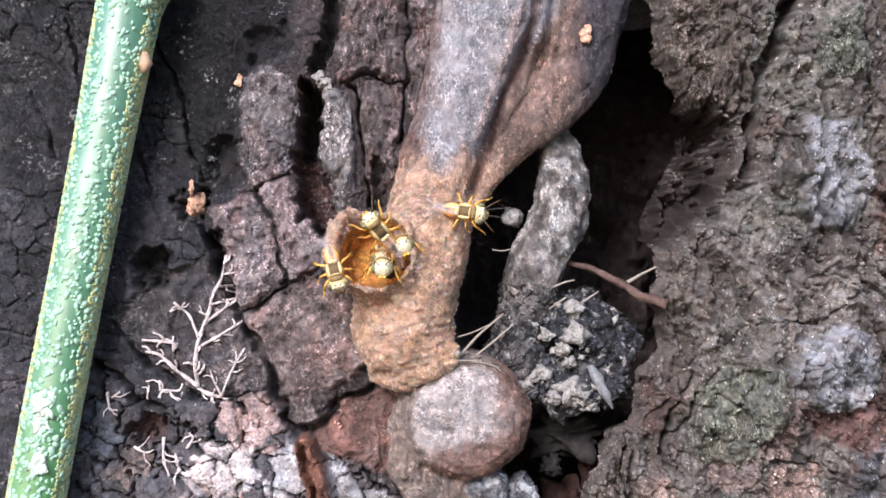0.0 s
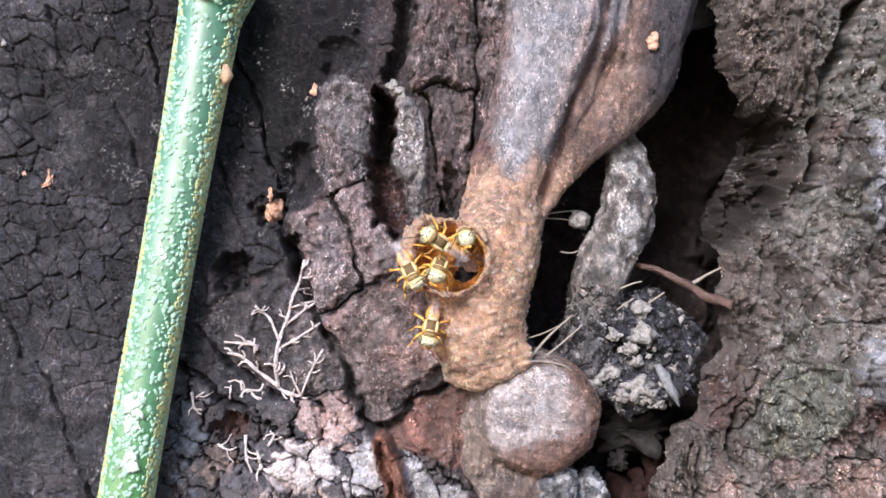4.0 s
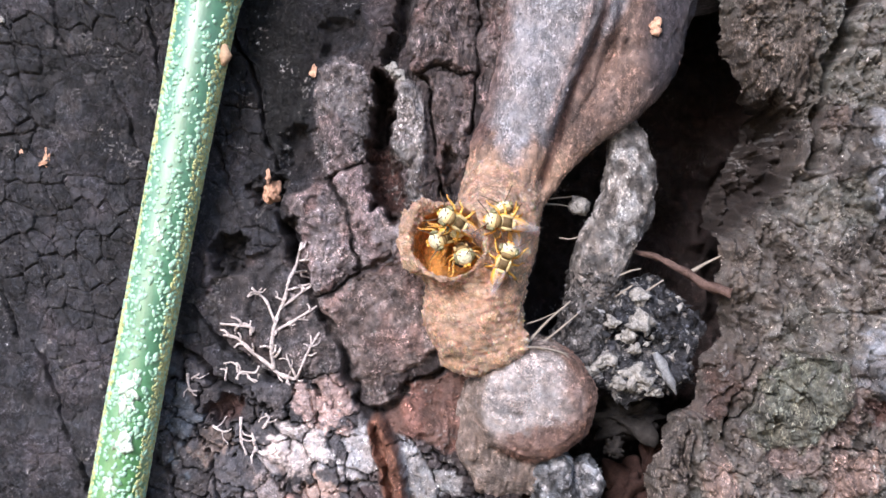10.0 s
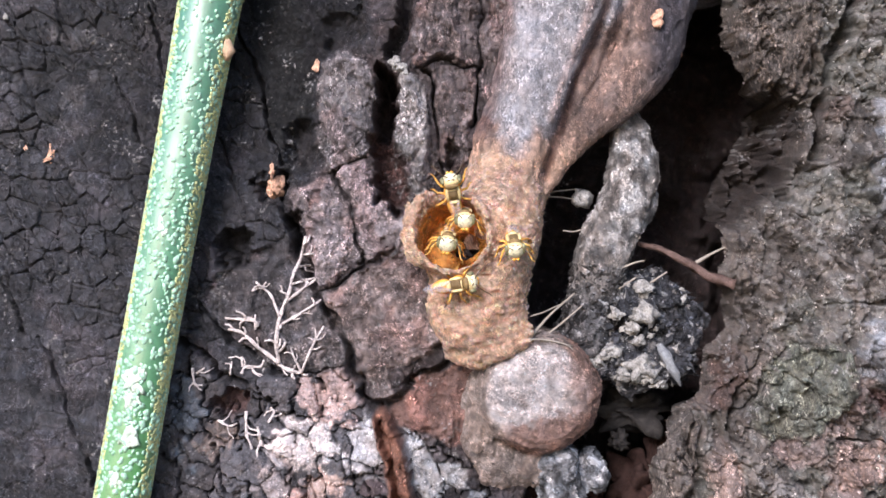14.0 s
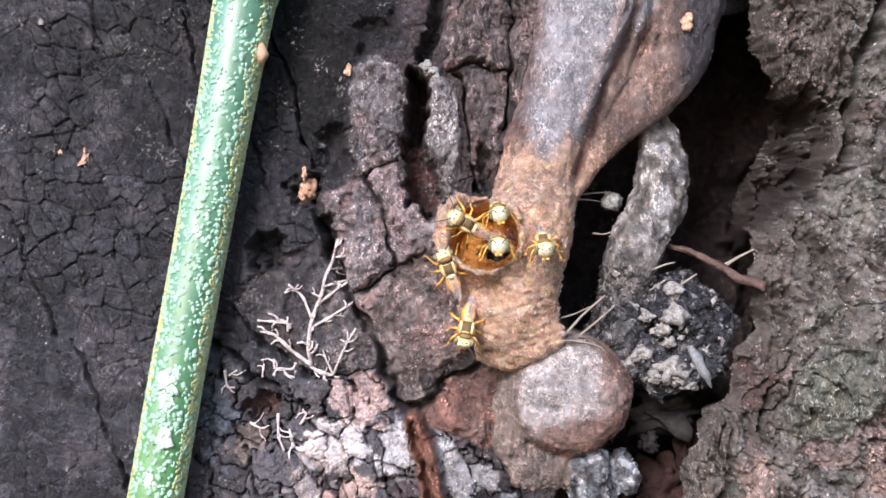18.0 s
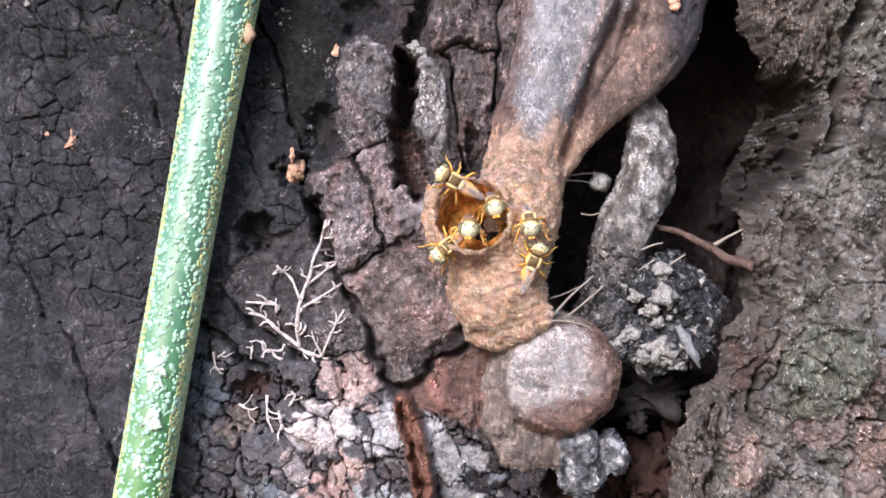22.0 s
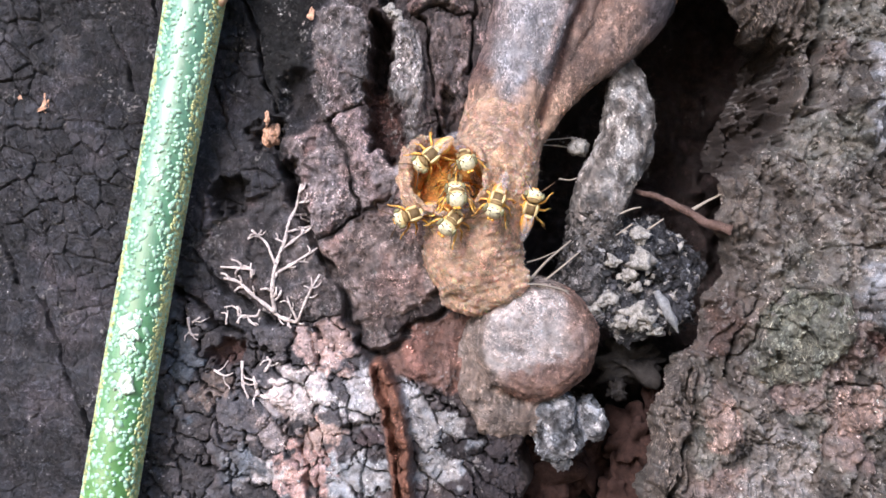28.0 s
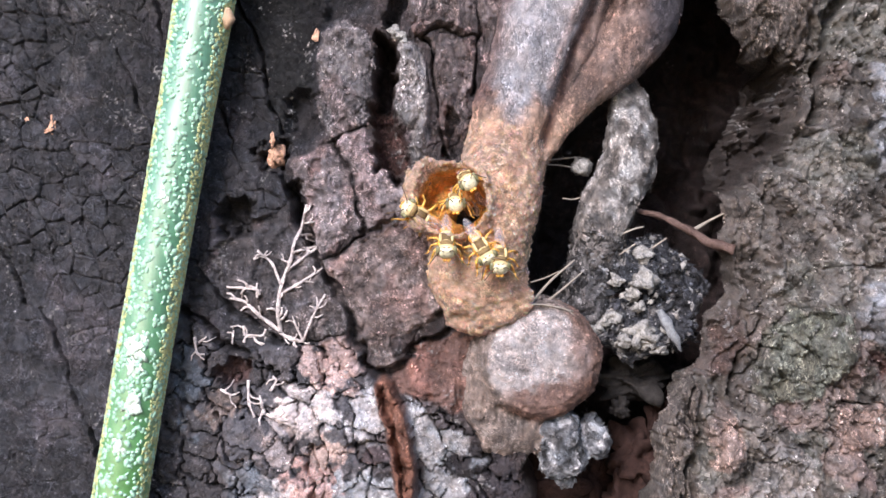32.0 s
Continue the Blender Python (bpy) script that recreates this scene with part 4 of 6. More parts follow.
def under_right():
    """The hollow that runs on beneath the right-hand bark, and that bark's broken edge."""
    grow = IS_RIGHT.astype(int)
    pick = np.zeros((rows_n - 1, cols_n - 1), bool)
    lim = int((46.81 - U0) / STEP)
    pick[:, :lim] = (grow[:-1, :-1] + grow[1:, :-1] + grow[:-1, 1:] + grow[1:, 1:])[:, :lim] > 0
    q = np.stack([q00, q00 + 1, q00 + 1 + cols_n, q00 + cols_n], 1)[pick.ravel()]
    used, inv = np.unique(q, return_inverse=True)
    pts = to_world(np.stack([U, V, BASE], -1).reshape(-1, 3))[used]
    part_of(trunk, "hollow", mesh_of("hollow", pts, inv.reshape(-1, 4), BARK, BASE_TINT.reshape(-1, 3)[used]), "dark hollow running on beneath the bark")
    # the edge: from each bark point that borders the hollow, back and inward
    full = IS_RIGHT[:-1, :-1] & IS_RIGHT[1:, :-1] & IS_RIGHT[:-1, 1:] & IS_RIGHT[1:, 1:]
    verts, faces, cols_ = [], [], []
    P = np.stack([U, V, H], -1)
    padded = np.pad(full, 1)
    for dr, dc, (a, b) in ((0, -1, ((0, 0), (1, 0))), (0, 1, ((1, 1), (0, 1))), (-1, 0, ((0, 1), (0, 0))), (1, 0, ((1, 0), (1, 1)))):
        rim_ = full & ~padded[1 + dr:padded.shape[0] - 1 + dr, 1 + dc:padded.shape[1] - 1 + dc]
        for r, c in np.argwhere(rim_):
            if 0 < r < rows_n - 2 and c < cols_n - 2:
                pa, pb = P[r + a[0], c + a[1]], P[r + b[0], c + b[1]]
                n0 = len(verts)
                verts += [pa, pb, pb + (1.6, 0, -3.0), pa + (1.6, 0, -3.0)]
                # tint darkens towards the inner end of the edge
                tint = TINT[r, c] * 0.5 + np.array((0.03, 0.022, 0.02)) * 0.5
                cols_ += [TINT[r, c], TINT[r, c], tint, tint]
                faces.append((n0, n0 + 1, n0 + 2, n0 + 3))
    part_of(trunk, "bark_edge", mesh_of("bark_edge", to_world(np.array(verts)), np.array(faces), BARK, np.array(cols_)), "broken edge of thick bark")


under_right()


def trunk_body():
    """The rest of the trunk, round the part that is seen: a flattened closed column, set back behind the carved face."""
    ring, levels = 260, 150
    verts, cols = [], []
    w = np.linspace(0, 2 * math.pi, ring, endpoint=False)
    for z in np.linspace(-115, 115, levels):
        c, s = np.cos(w), np.sin(w)
        x = 3 + 92 * np.sign(c) * np.abs(c) ** 0.5
        y = 62 + 62 * np.sign(s) * np.abs(s) ** 0.5
        front = y < 20
        y = y - np.where(front, 0.5, 1.5) * fbm(x / 9, z / 14 + 0 * x, y / 9, 3, 211) + 1.2
        inside = front & (x > U0 + 1) & (x < U1 - 1) & (V0 + 1 < z < V1 - 1)
        y = np.where(inside, np.maximum(y, 30), y)
        verts.append(np.stack([x, np.full(ring, z), -y], -1))
        cols.append(np.array((0.06, 0.053, 0.05)) * (1 + 0.4 * fbm(x / 5, z / 7 + 0 * x, y / 5, 3, 213)[:, None]))
    verts, cols = np.concatenate(verts), np.clip(np.concatenate(cols), 0.01, 0.5)
    k = np.arange(ring)
    faces = np.concatenate([np.stack([i * ring + k, i * ring + (k + 1) % ring, (i + 1) * ring + (k + 1) % ring, (i + 1) * ring + k], 1) for i in range(levels - 1)])
    rim_lo, rim_hi = verts[:ring], verts[-ring:]
    hub = np.array((3.0, 0, -62.0))
    lid = []
    for edge_, o, z in ((rim_lo, 0, -115), (rim_hi, (levels - 1) * ring, 115)):
        inner = edge_ * 0.5 + (hub + (0, z, 0)) * 0.5
        core = edge_ * 0.02 + (hub + (0, z, 0)) * 0.98
        a0 = len(verts)
        verts = np.concatenate([verts, inner, core])
        cols = np.concatenate([cols, np.full((2 * ring, 3), 0.12)])
        lid += [np.stack([o + k, o + (k + 1) % ring, a0 + (k + 1) % ring, a0 + k], 1), np.stack([a0 + k, a0 + (k + 1) % ring, a0 + ring + (k + 1) % ring, a0 + ring + k], 1)]
    faces = np.concatenate([faces] + lid)
    me = mesh_of("trunk_core", to_world(verts), faces, BARK, cols)
    return me


def grit_mesh(name, place, normal, size, tints, mat, seed):
    """Small angular chips, each half sunk into the surface, joined; place and normal in plan millimetres."""
    rg = np.random.RandomState(seed)
    n = len(place)
    base = np.array([(1, 0, 0), (-1, 0, 0), (0, 1, 0), (0, -1, 0), (0, 0, 0.7), (0, 0, -0.7)], float)
    tri = np.array([(0, 2, 4), (2, 1, 4), (1, 3, 4), (3, 0, 4), (2, 0, 5), (1, 2, 5), (3, 1, 5), (0, 3, 5)])
    shape = base[None] * rg.uniform(0.45, 1.4, (n, 6, 1)) + rg.uniform(-0.25, 0.25, (n, 6, 3))
    e1 = np.cross(normal, rg.normal(size=(n, 3)))
    e1 /= np.linalg.norm(e1, axis=1)[:, None] + 1e-9
    lean = normal + 0.5 * rg.normal(size=(n, 3))
    lean /= np.linalg.norm(lean, axis=1)[:, None]
    e2 = np.cross(lean, e1)
    long_ = rg.uniform(0.7, 2.0, n)[:, None]
    pts = place[:, None] + size[:, None, None] * (shape[..., :1] * (e1 * long_)[:, None] + shape[..., 1:2] * e2[:, None] + shape[..., 2:] * lean[:, None])
    faces = (tri[None] + 6 * np.arange(n)[:, None, None]).reshape(-1, 3)
    return mesh_of(name, to_world(pts.reshape(-1, 3)), faces, mat, np.repeat(tints, 6, 0), sharp=True)


def bark_grit(count, seed):
    rg = np.random.RandomState(seed)
    r, c = rg.randint(2, rows_n - 2, count), rg.randint(2, cols_n - 2, count)
    u, v = U[r, c], V[r, c]
    keep = H[r, c] > -4
    share = np.where(u < -14, 0.22, np.where(IS_RIGHT[r, c], 1.0, 0.75))
    keep &= rg.rand(count) < share * (0.35 + 0.65 * smooth(fbm(u / 3, v / 3, 0, 3, 221), -0.4, 0.5))
    r, c = r[keep], c[keep]
    gx, gy = (H[r, c + 1] - H[r, c - 1]) / (2 * STEP), (H[r + 1, c] - H[r - 1, c]) / (2 * STEP)
    normal = np.stack([-gx, -gy, np.ones(len(r))], -1)
    normal /= np.linalg.norm(normal, axis=1)[:, None]
    size = 0.05 + np.where(IS_RIGHT[r, c], 0.24, 0.17) * rg.rand(len(r)) ** 2.5
    tint = TINT[r, c] * rg.uniform(0.7, 1.9, len(r))[:, None]
    bright = rg.rand(len(r)) < 0.2
    tint[bright] = tint[bright] * 1.4 + (0.07, 0.066, 0.062)
    size[bright] *= 0.75
    place = np.stack([U[r, c], V[r, c], H[r, c]], -1)
    return grit_mesh("bark_grit", place, normal, size, np.clip(tint, 0.02, 0.7), BARK, seed)


def skin_grit(parent, name, pts, quads, stains, count, mat, lo, hi, seed, gain=(0.7, 1.7)):
    """Grit on a rounded body, on faces picked at random."""
    rg = np.random.RandomState(seed)
    pick = quads[rg.randint(0, len(quads), count)]
    a, b, c = pts[pick[:, 0]], pts[pick[:, 1]], pts[pick[:, 2]]
    normal = np.cross(b - a, c - a)
    normal /= np.linalg.norm(normal, axis=1)[:, None] + 1e-9
    normal[normal[:, 2] < 0] *= -1
    size = lo + (hi - lo) * rg.rand(count) ** 2
    tint = stains[pick[:, 0]] * rg.uniform(*gain, count)[:, None]
    part_of(parent, name, grit_mesh(name, a, normal, size, np.clip(tint, 0.02, 0.8), mat, seed), kind="stuff")


part_of(trunk, "bark_grit", bark_grit(95000, 7), "loose bark grit", "stuff")
part_of(trunk, "trunk_core", trunk_body(), "dark rough bark round the carved face")

# ---- grey root and its brown side root ----
ROOT_FOLDS = [([(19.36, 31.26), (17.66, 23.32), (16.61, 20.15), (14.7, 15.92), (13.64, 11.95), (12.06, 7.46)], 0.5, 0.42), ([(20.84, 31.26), (19.36, 21.74), (17.35, 17.08), (15.55, 13.8), (14.17, 10.89)], 0.4, 0.3),
              ([(22.79, 28.61), (21.47, 20.15), (18.83, 16.45)], 0.3, 0.3), ([(17.88, 31.26), (16.29, 23.85), (15.23, 20.15), (13.54, 15.92), (12.59, 12.75)], -0.25, 0.3), ([(9.31, 15.92), (8.14, 12.22), (6.4, 8.78)], 0.25, 0.35)]


def rootfield(u, v, h):
    a = chain(u, v, h, [(15.36, 34.87, -0.5, 6.3), (14.15, 24.37, -0.5, 5.8), (12.11, 18.77, -0.1, 4.6), (10.3, 13.2, 0.4, 4), (8.67, 7.69, 0.9, 3.8), (7.7, 2.24, 0.8, 3.4)])
    b = chain(u, v, h, [(25.93, 35.11, -1.2, 3.7), (23.78, 24.44, -0.8, 3.3), (22.68, 19.86, -0.6, 2.9), (19.29, 15.48, -0.2, 2.5), (16.15, 12.97, 0.1, 2.3), (13.81, 10.19, 0.4, 1.9), (10.97, 5.79, 0.8, 1.6), (9.88, 2.24, 0.8, 1.6)])
    c = chain(u, v, h, [(20.52, 35.37, -2, 4.2), (19.04, 24.63, -1.6, 3.6), (16.7, 18.36, -0.9, 2.7), (13.53, 12.71, 0, 2.2), (10.99, 7.71, 0.6, 2)])
    d = melt(melt(a, b, 0.6), c, 0.6)
    for run, deep, wide in ROOT_FOLDS:
        w = off_line(u[:, :, 0], v[:, :, 0], run)[..., None] + 0.3 * vnoise(u / 1.5, v / 1.5, 0, 109)
        d = d + deep * np.exp(-(w / wide) ** 2) * (h > 0)
    return d + 0.05 * ridged(u / 0.9 + 0.35 * v, v / 3.0, 2, 107) + 0.28 * fbm(u / 2.6, v / 4.0, h / 2.6, 3, 101) - 0.10 * fbm(u / 0.7, v / 1.2, h / 0.7, 3, 103)


def root_stain(p):
    u, v, h = p.T
    side = smooth(u - np.interp(v, [-2, 7.7, 13, 19, 24, 34], [9.5, 11.3, 13.5, 15.6, 19.5, 23]), -0.4, 1.0)
    low = smooth(v + 1.3 * fbm(u / 1.6, v / 1.6, 0, 4, 19) - 0.4 * np.abs(u - 9.5), 11.6, 8.4)
    left = smooth(np.interp(v, [0, 8, 13, 19, 24, 34], [7.5, 6.6, 7.4, 8.4, 8.9, 9.4]) - u + 0.45 + 0.6 * fbm(u / 2, v / 2, 0, 2, 9), -0.7, 1.1)
    w = np.clip(side + low + 0.8 * left, 0, 1)[:, None]
    blot = fbm(u / 1.7, v / 2.4, h / 1.7, 4, 111)[:, None]
    grey = np.array((0.33, 0.319, 0.331)) * (1 + 0.2 * blot)
    brown = np.array((0.215, 0.15, 0.124)) * (1 + 0.4 * blot)
    brown = brown + smooth(v + 1.2 * fbm(u / 1.5, v / 1.5, 0, 3, 29), 13.0, 8.5)[:, None] * (np.array((0.45, 0.295, 0.21)) * (1 + 0.3 * blot) - brown)
    brown = brown + (left * smooth(v, 9, 13))[:, None] * (np.array((0.135, 0.083, 0.072)) * (1 + 0.4 * blot) - brown)
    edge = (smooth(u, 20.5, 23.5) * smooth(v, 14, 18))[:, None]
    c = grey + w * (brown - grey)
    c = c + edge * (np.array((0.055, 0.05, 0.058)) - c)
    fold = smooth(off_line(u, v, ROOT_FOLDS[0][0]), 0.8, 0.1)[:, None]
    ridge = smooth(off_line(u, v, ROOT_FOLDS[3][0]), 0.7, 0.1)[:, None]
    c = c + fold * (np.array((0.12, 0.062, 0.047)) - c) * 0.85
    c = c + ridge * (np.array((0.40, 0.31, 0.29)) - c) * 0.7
    return np.clip(c, 0.02, 0.8)


pts, quads = skin(rootfield, (3, 0.5, -5.5), (31.5, 36, 7.5), 0.22)
root = thing("aerial_root", "smooth grey root with a brown side root, grown against the bark", "root")
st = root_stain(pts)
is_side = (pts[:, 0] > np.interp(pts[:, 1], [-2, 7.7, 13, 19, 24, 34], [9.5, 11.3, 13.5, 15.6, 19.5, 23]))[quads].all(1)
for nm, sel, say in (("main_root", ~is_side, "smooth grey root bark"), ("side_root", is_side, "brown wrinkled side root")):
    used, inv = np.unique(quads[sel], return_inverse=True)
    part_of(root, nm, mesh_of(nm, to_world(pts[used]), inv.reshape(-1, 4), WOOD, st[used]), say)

skin_grit(root, "root_grit", pts, quads, st, 6500, WOOD, 0.04, 0.17, 301, (0.6, 1.9))


def loopfield(u, v, h):
    d = chain(u, v, h, [(18.92, 15.83, -2.5, 1.3), (20.59, 13.28, -2.4, 1.5), (21.17, 9.27, -1.6, 2.4), (20.64, 5.34, -1.2, 2.6), (18.3, 0.33, -1.2, 2.6), (16.98, -4.13, -1.6, 2.4), (16.34, -8.93, -2.2, 2.8)])
    return d + 0.3 * fbm(u / 1.8, v / 2.6, h / 1.8, 3, 121) - 0.14 * fbm(u / 0.6, v / 0.8, h / 0.6, 3, 123)


def loop_stain(p):
    u, v, h = p.T
    b = fbm(u / 1.0, v / 1.3, h / 1.0, 4, 131)[:, None]
    c = np.array((0.165, 0.152, 0.14)) * (1 + 0.6 * b)
    pale = (smooth(b[:, 0] + 0.5 * smooth(np.abs(u - np.interp(v, [-1, 5, 9, 14], [18.4, 20.3, 21, 20.4])), 1.8, 0.3), 0.1, 0.6) * smooth(v, -1, 3))[:, None]
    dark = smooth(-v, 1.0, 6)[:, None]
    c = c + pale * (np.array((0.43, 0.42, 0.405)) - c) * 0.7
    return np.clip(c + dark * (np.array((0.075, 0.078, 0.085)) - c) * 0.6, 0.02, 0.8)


pts, quads = skin(loopfield, (13, -13, -6), (25, 17, 3), 0.18)
loop = thing("looped_root", "mottled grey looped root hanging before a dark hollow", "root")
st = loop_stain(pts)
up_ = (pts[:, 1] > -1.0)[quads].all(1)
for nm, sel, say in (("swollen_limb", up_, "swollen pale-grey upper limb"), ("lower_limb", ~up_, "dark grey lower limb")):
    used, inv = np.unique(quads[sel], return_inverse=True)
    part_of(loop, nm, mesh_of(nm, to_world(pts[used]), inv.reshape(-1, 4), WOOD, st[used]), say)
skin_grit(loop, "lichen_grit", pts, quads, st, 3000, WOOD, 0.05, 0.2, 302, (0.5, 2.2))
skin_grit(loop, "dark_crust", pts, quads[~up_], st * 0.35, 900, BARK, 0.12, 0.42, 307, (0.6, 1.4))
skin_grit(loop, "fleck_cover", pts, quads[~up_], st * 0 + 0.24, 420, LICHEN, 0.08, 0.36, 308, (0.6, 1.5))


# ---- the cut stub ----
KNOB = np.array((11.44, -13.04, 0))
KAX = np.array((0.06, -0.12, 1.0)) / np.linalg.norm((0.06, -0.12, 1.0))


def knobfield(u, v, h):
    q = np.stack([u - KNOB[0], v - KNOB[1], h], -1)
    along = q @ KAX
    r = np.sqrt(np.maximum((q ** 2).sum(-1) - along ** 2, 0))
    r = r * (1 + 0.05 * vnoise(u / 3, v / 3, 0, 5))
    a, b = r - 3.15, np.abs(along - 0.3) - 1.5
    d = np.minimum(np.maximum(a, b), 0) + np.hypot(np.maximum(a, 0), np.maximum(b, 0)) - 2.7
    d = d + 0.16 * np.exp(-((r - 4.3) / 0.25) ** 2) * smooth(along, 1.0, 2.2) * (0.6 + 0.4 * vnoise(u / 2, v / 2, 0, 7))
    foot = chain(u, v, h, [(7.22, -11.41, -0.2, 1.5), (6, -14.24, 0, 1.7), (6.37, -17.79, 0.2, 2), (7.78, -20.63, -0.3, 2.2), (11.14, -19.9, -0.8, 2.8)])
    foot = foot + 0.22 * ridged((u - 0.12 * v) / 1.1, v / 6.0, 3, 147)
    return melt(d, foot, 0.8) + 0.14 * fbm(u / 1.4, v / 1.4, h / 1.4, 3, 141) - 0.09 * fbm(u / 0.4, v / 0.6, h / 0.4, 3, 143)


def knob_stain(p):
    u, v, h = p.T
    r = np.hypot(u - KNOB[0], v - KNOB[1])
    b = fbm(u / 0.9, v / 0.9, h / 0.9, 4, 151)[:, None]
    side = np.array((0.27, 0.218, 0.188)) * (1 + 0.45 * b)
    face = np.array((0.56, 0.505, 0.485)) * (1 + 0.35 * b)
    m = (smooth(h, 2.2, 3.6) * smooth(r, 5.2, 4.4))[:, None]
    c = side + m * (face - side)
    rim = smooth(KNOB[1] - v + 0.2 * (u - KNOB[0]) + 0.8 * b[:, 0], 1.6, 2.8) * smooth(u, KNOB[0] - 4.4, KNOB[0] - 2)
    rim = rim * smooth(h, 0.8, 2.2) * smooth(r, 6.4, 5.6)
    rim = np.maximum(rim, smooth(u - KNOB[0] + 0.6 * b[:, 0], 1.9, 3.6) * 0.8)[:, None]
    return np.clip(c + rim * (np.array((0.20, 0.105, 0.075)) * (1 + 0.4 * b) - c) * 0.85, 0.02, 0.8)


pts, quads = skin(knobfield, (3.2, -24, -4), (19, -6.5, 6.5), 0.17)
knob = thing("cut_branch_stub", "rounded cut branch stub with pale end grain and red-brown lip", "branch stub")
st = knob_stain(pts)
is_face = ((np.hypot(pts[:, 0] - KNOB[0], pts[:, 1] - KNOB[1]) < 4.4) & (pts[:, 2] > 2.2))[quads].all(1)
for nm, sel, say in (("bark_collar", ~is_face, "wrinkled dun bark collar"), ("cut_face", is_face, "pale cut face with red-brown lower edge")):
    used, inv = np.unique(quads[sel], return_inverse=True)
    part_of(knob, nm, mesh_of(nm, to_world(pts[used]), inv.reshape(-1, 4), STUB, st[used]), say)

skin_grit(knob, "stub_grit", pts, quads, st, 4500, STUB, 0.05, 0.17, 303, (0.55, 1.8))


def lumpfield(u, v, h):
    d = chain(u, v, h, [(10.6, -19.9, -0.8, 1.3), (13.2, -20.4, -0.5, 2.6), (14.0, -22.8, -0.4, 2.3), (14.2, -25.2, -0.9, 0.8)])
    d = np.minimum(d, chain(u, v, h, [(16.4, -20.4, -1.2, 0.8), (17.2, -20.0, -1.0, 1.0), (17.5, -21.7, -1.0, 1.4)]))
    return d + 0.42 * fbm(u / 1.5, v / 1.5, h / 1.5, 4, 161)


def lump_stain(p):
    u, v, h = p.T
    b = fbm(u / 0.8, v / 0.8, h / 0.8, 4, 171)[:, None]
    return np.clip((np.array((0.13, 0.135, 0.142)) * (1 + 1.0 * b) + 0.16 * smooth(b, 0.25, 0.7)), 0.02, 0.8)


pts, quads = skin(lumpfield, (7.5, -30, -6), (21.5, -18.5, 3), 0.17)
lump = thing("lichen_crust_lump", "crumbly blue-grey lump of lichen-covered bark under the stub", "bark lump")
part_of(lump, "crust", mesh_of("crust", to_world(pts), quads, LICHEN, lump_stain(pts)))
skin_grit(lump, "crust_grit", pts, quads, lump_stain(pts), 1500, LICHEN, 0.06, 0.3, 305, (0.5, 1.7))

# ---- the bees' wax entrance tube ----
RIM = np.array((3.17, 2.2, 7.2))
MAX_ = np.array((-0.14, 0.34, 0.93)) / np.linalg.norm((-0.14, 0.34, 0.93))


def waxfield(u, v, h):
    body = chain(u, v, h, [(8.35, 7.0, 1.5, 3.75), (7.72, 3, 2.6, 4.2), (6.2, -1.56, 2.5, 4.5), (5.75, -4.9, 2, 4.75), (6.5, -7.0, 1.3, 3.7)])
    foot = chain(u, v, h, [(3.7, -9.2, 2.4, 0.9), (5.6, -9.5, 3.0, 1.1), (8.1, -8.4, 4.2, 1.2), (9.75, -7.4, 4, 1.2)])
    body = melt(body, foot, 1.2)
    cap = chain(u, v, h, [(7.7, 5.3, 3.2, 2.95), (8.2, 2.3, 3.2, 3.1)]) + 0.2 * fbm(u / 1.2, v / 1.2, h / 1.2, 2, 185)
    body = melt(body, cap, 0.3)
    lip = chain(u, v, h, [(0.94, 5, 5.6, 0.6), (-0.31, 3.96, 5.4, 0.8), (-0.62, 2.13, 5.6, 0.75), (0.05, -0.05, 6, 0.6)]) + 0.25 * fbm(u / 0.8, v / 0.8, h / 0.8, 2, 187)
    body = melt(body, lip, 0.5)
    q = np.stack([u - RIM[0], v - RIM[1], h - RIM[2]], -1)
    along = q @ MAX_
    r = np.sqrt(np.maximum((q ** 2).sum(-1) - along ** 2, 0))
    way = np.arctan2(q[..., 1], q[..., 0])
    r = r * (1 + 0.035 * np.sin(2 * way + 1.0) + 0.02 * np.sin(5 * way))
    edge = 0.25 * np.sin(3 * way + 0.6) + 0.35 * vnoise(way * 2.2 + 9, 0.5, 0, 31) + 0.28 * vnoise(way * 6 + 30, 0.5, 0, 32) + 0.15 * vnoise(way * 13 + 50, 0.5, 0, 33)
    horn = np.maximum(r - np.interp(along, [-7, -3, 0, 1], [3.0, 3.5, 3.72, 3.8]), np.maximum(along - edge, -7 - along))
    outer = melt(body, horn, 1.6)
    bore = np.maximum(r - np.interp(along, [-7.5, -3, -0.6, 0.3, 1], [2.6, 3.0, 3.3, 3.52, 3.75]), np.maximum(along - 6, -4.0 - along))
    # the narrower way inwards
    deep = chain(u, v, h, [(4.32, 1.11, 4.5, 1.35), (4.91, 0.38, 2, 1.35), (5.64, -0.22, -1.5, 1.6), (5.97, -0.34, -4.5, 1.6)])
    bore = np.minimum(bore, deep)
    d = np.maximum(outer, -bore)
    return d + 0.16 * fbm(u / 1.3, v / 1.0, h / 1.3, 3, 181) - 0.11 * fbm(u / 0.5, v / 0.3, h / 0.5, 3, 183) + 0.05 * np.sin(7.5 * (v - 0.3 * u) + 4 * vnoise(u / 1.5, v / 1.5, h / 1.5, 8)) * smooth(-v, 0, 3)


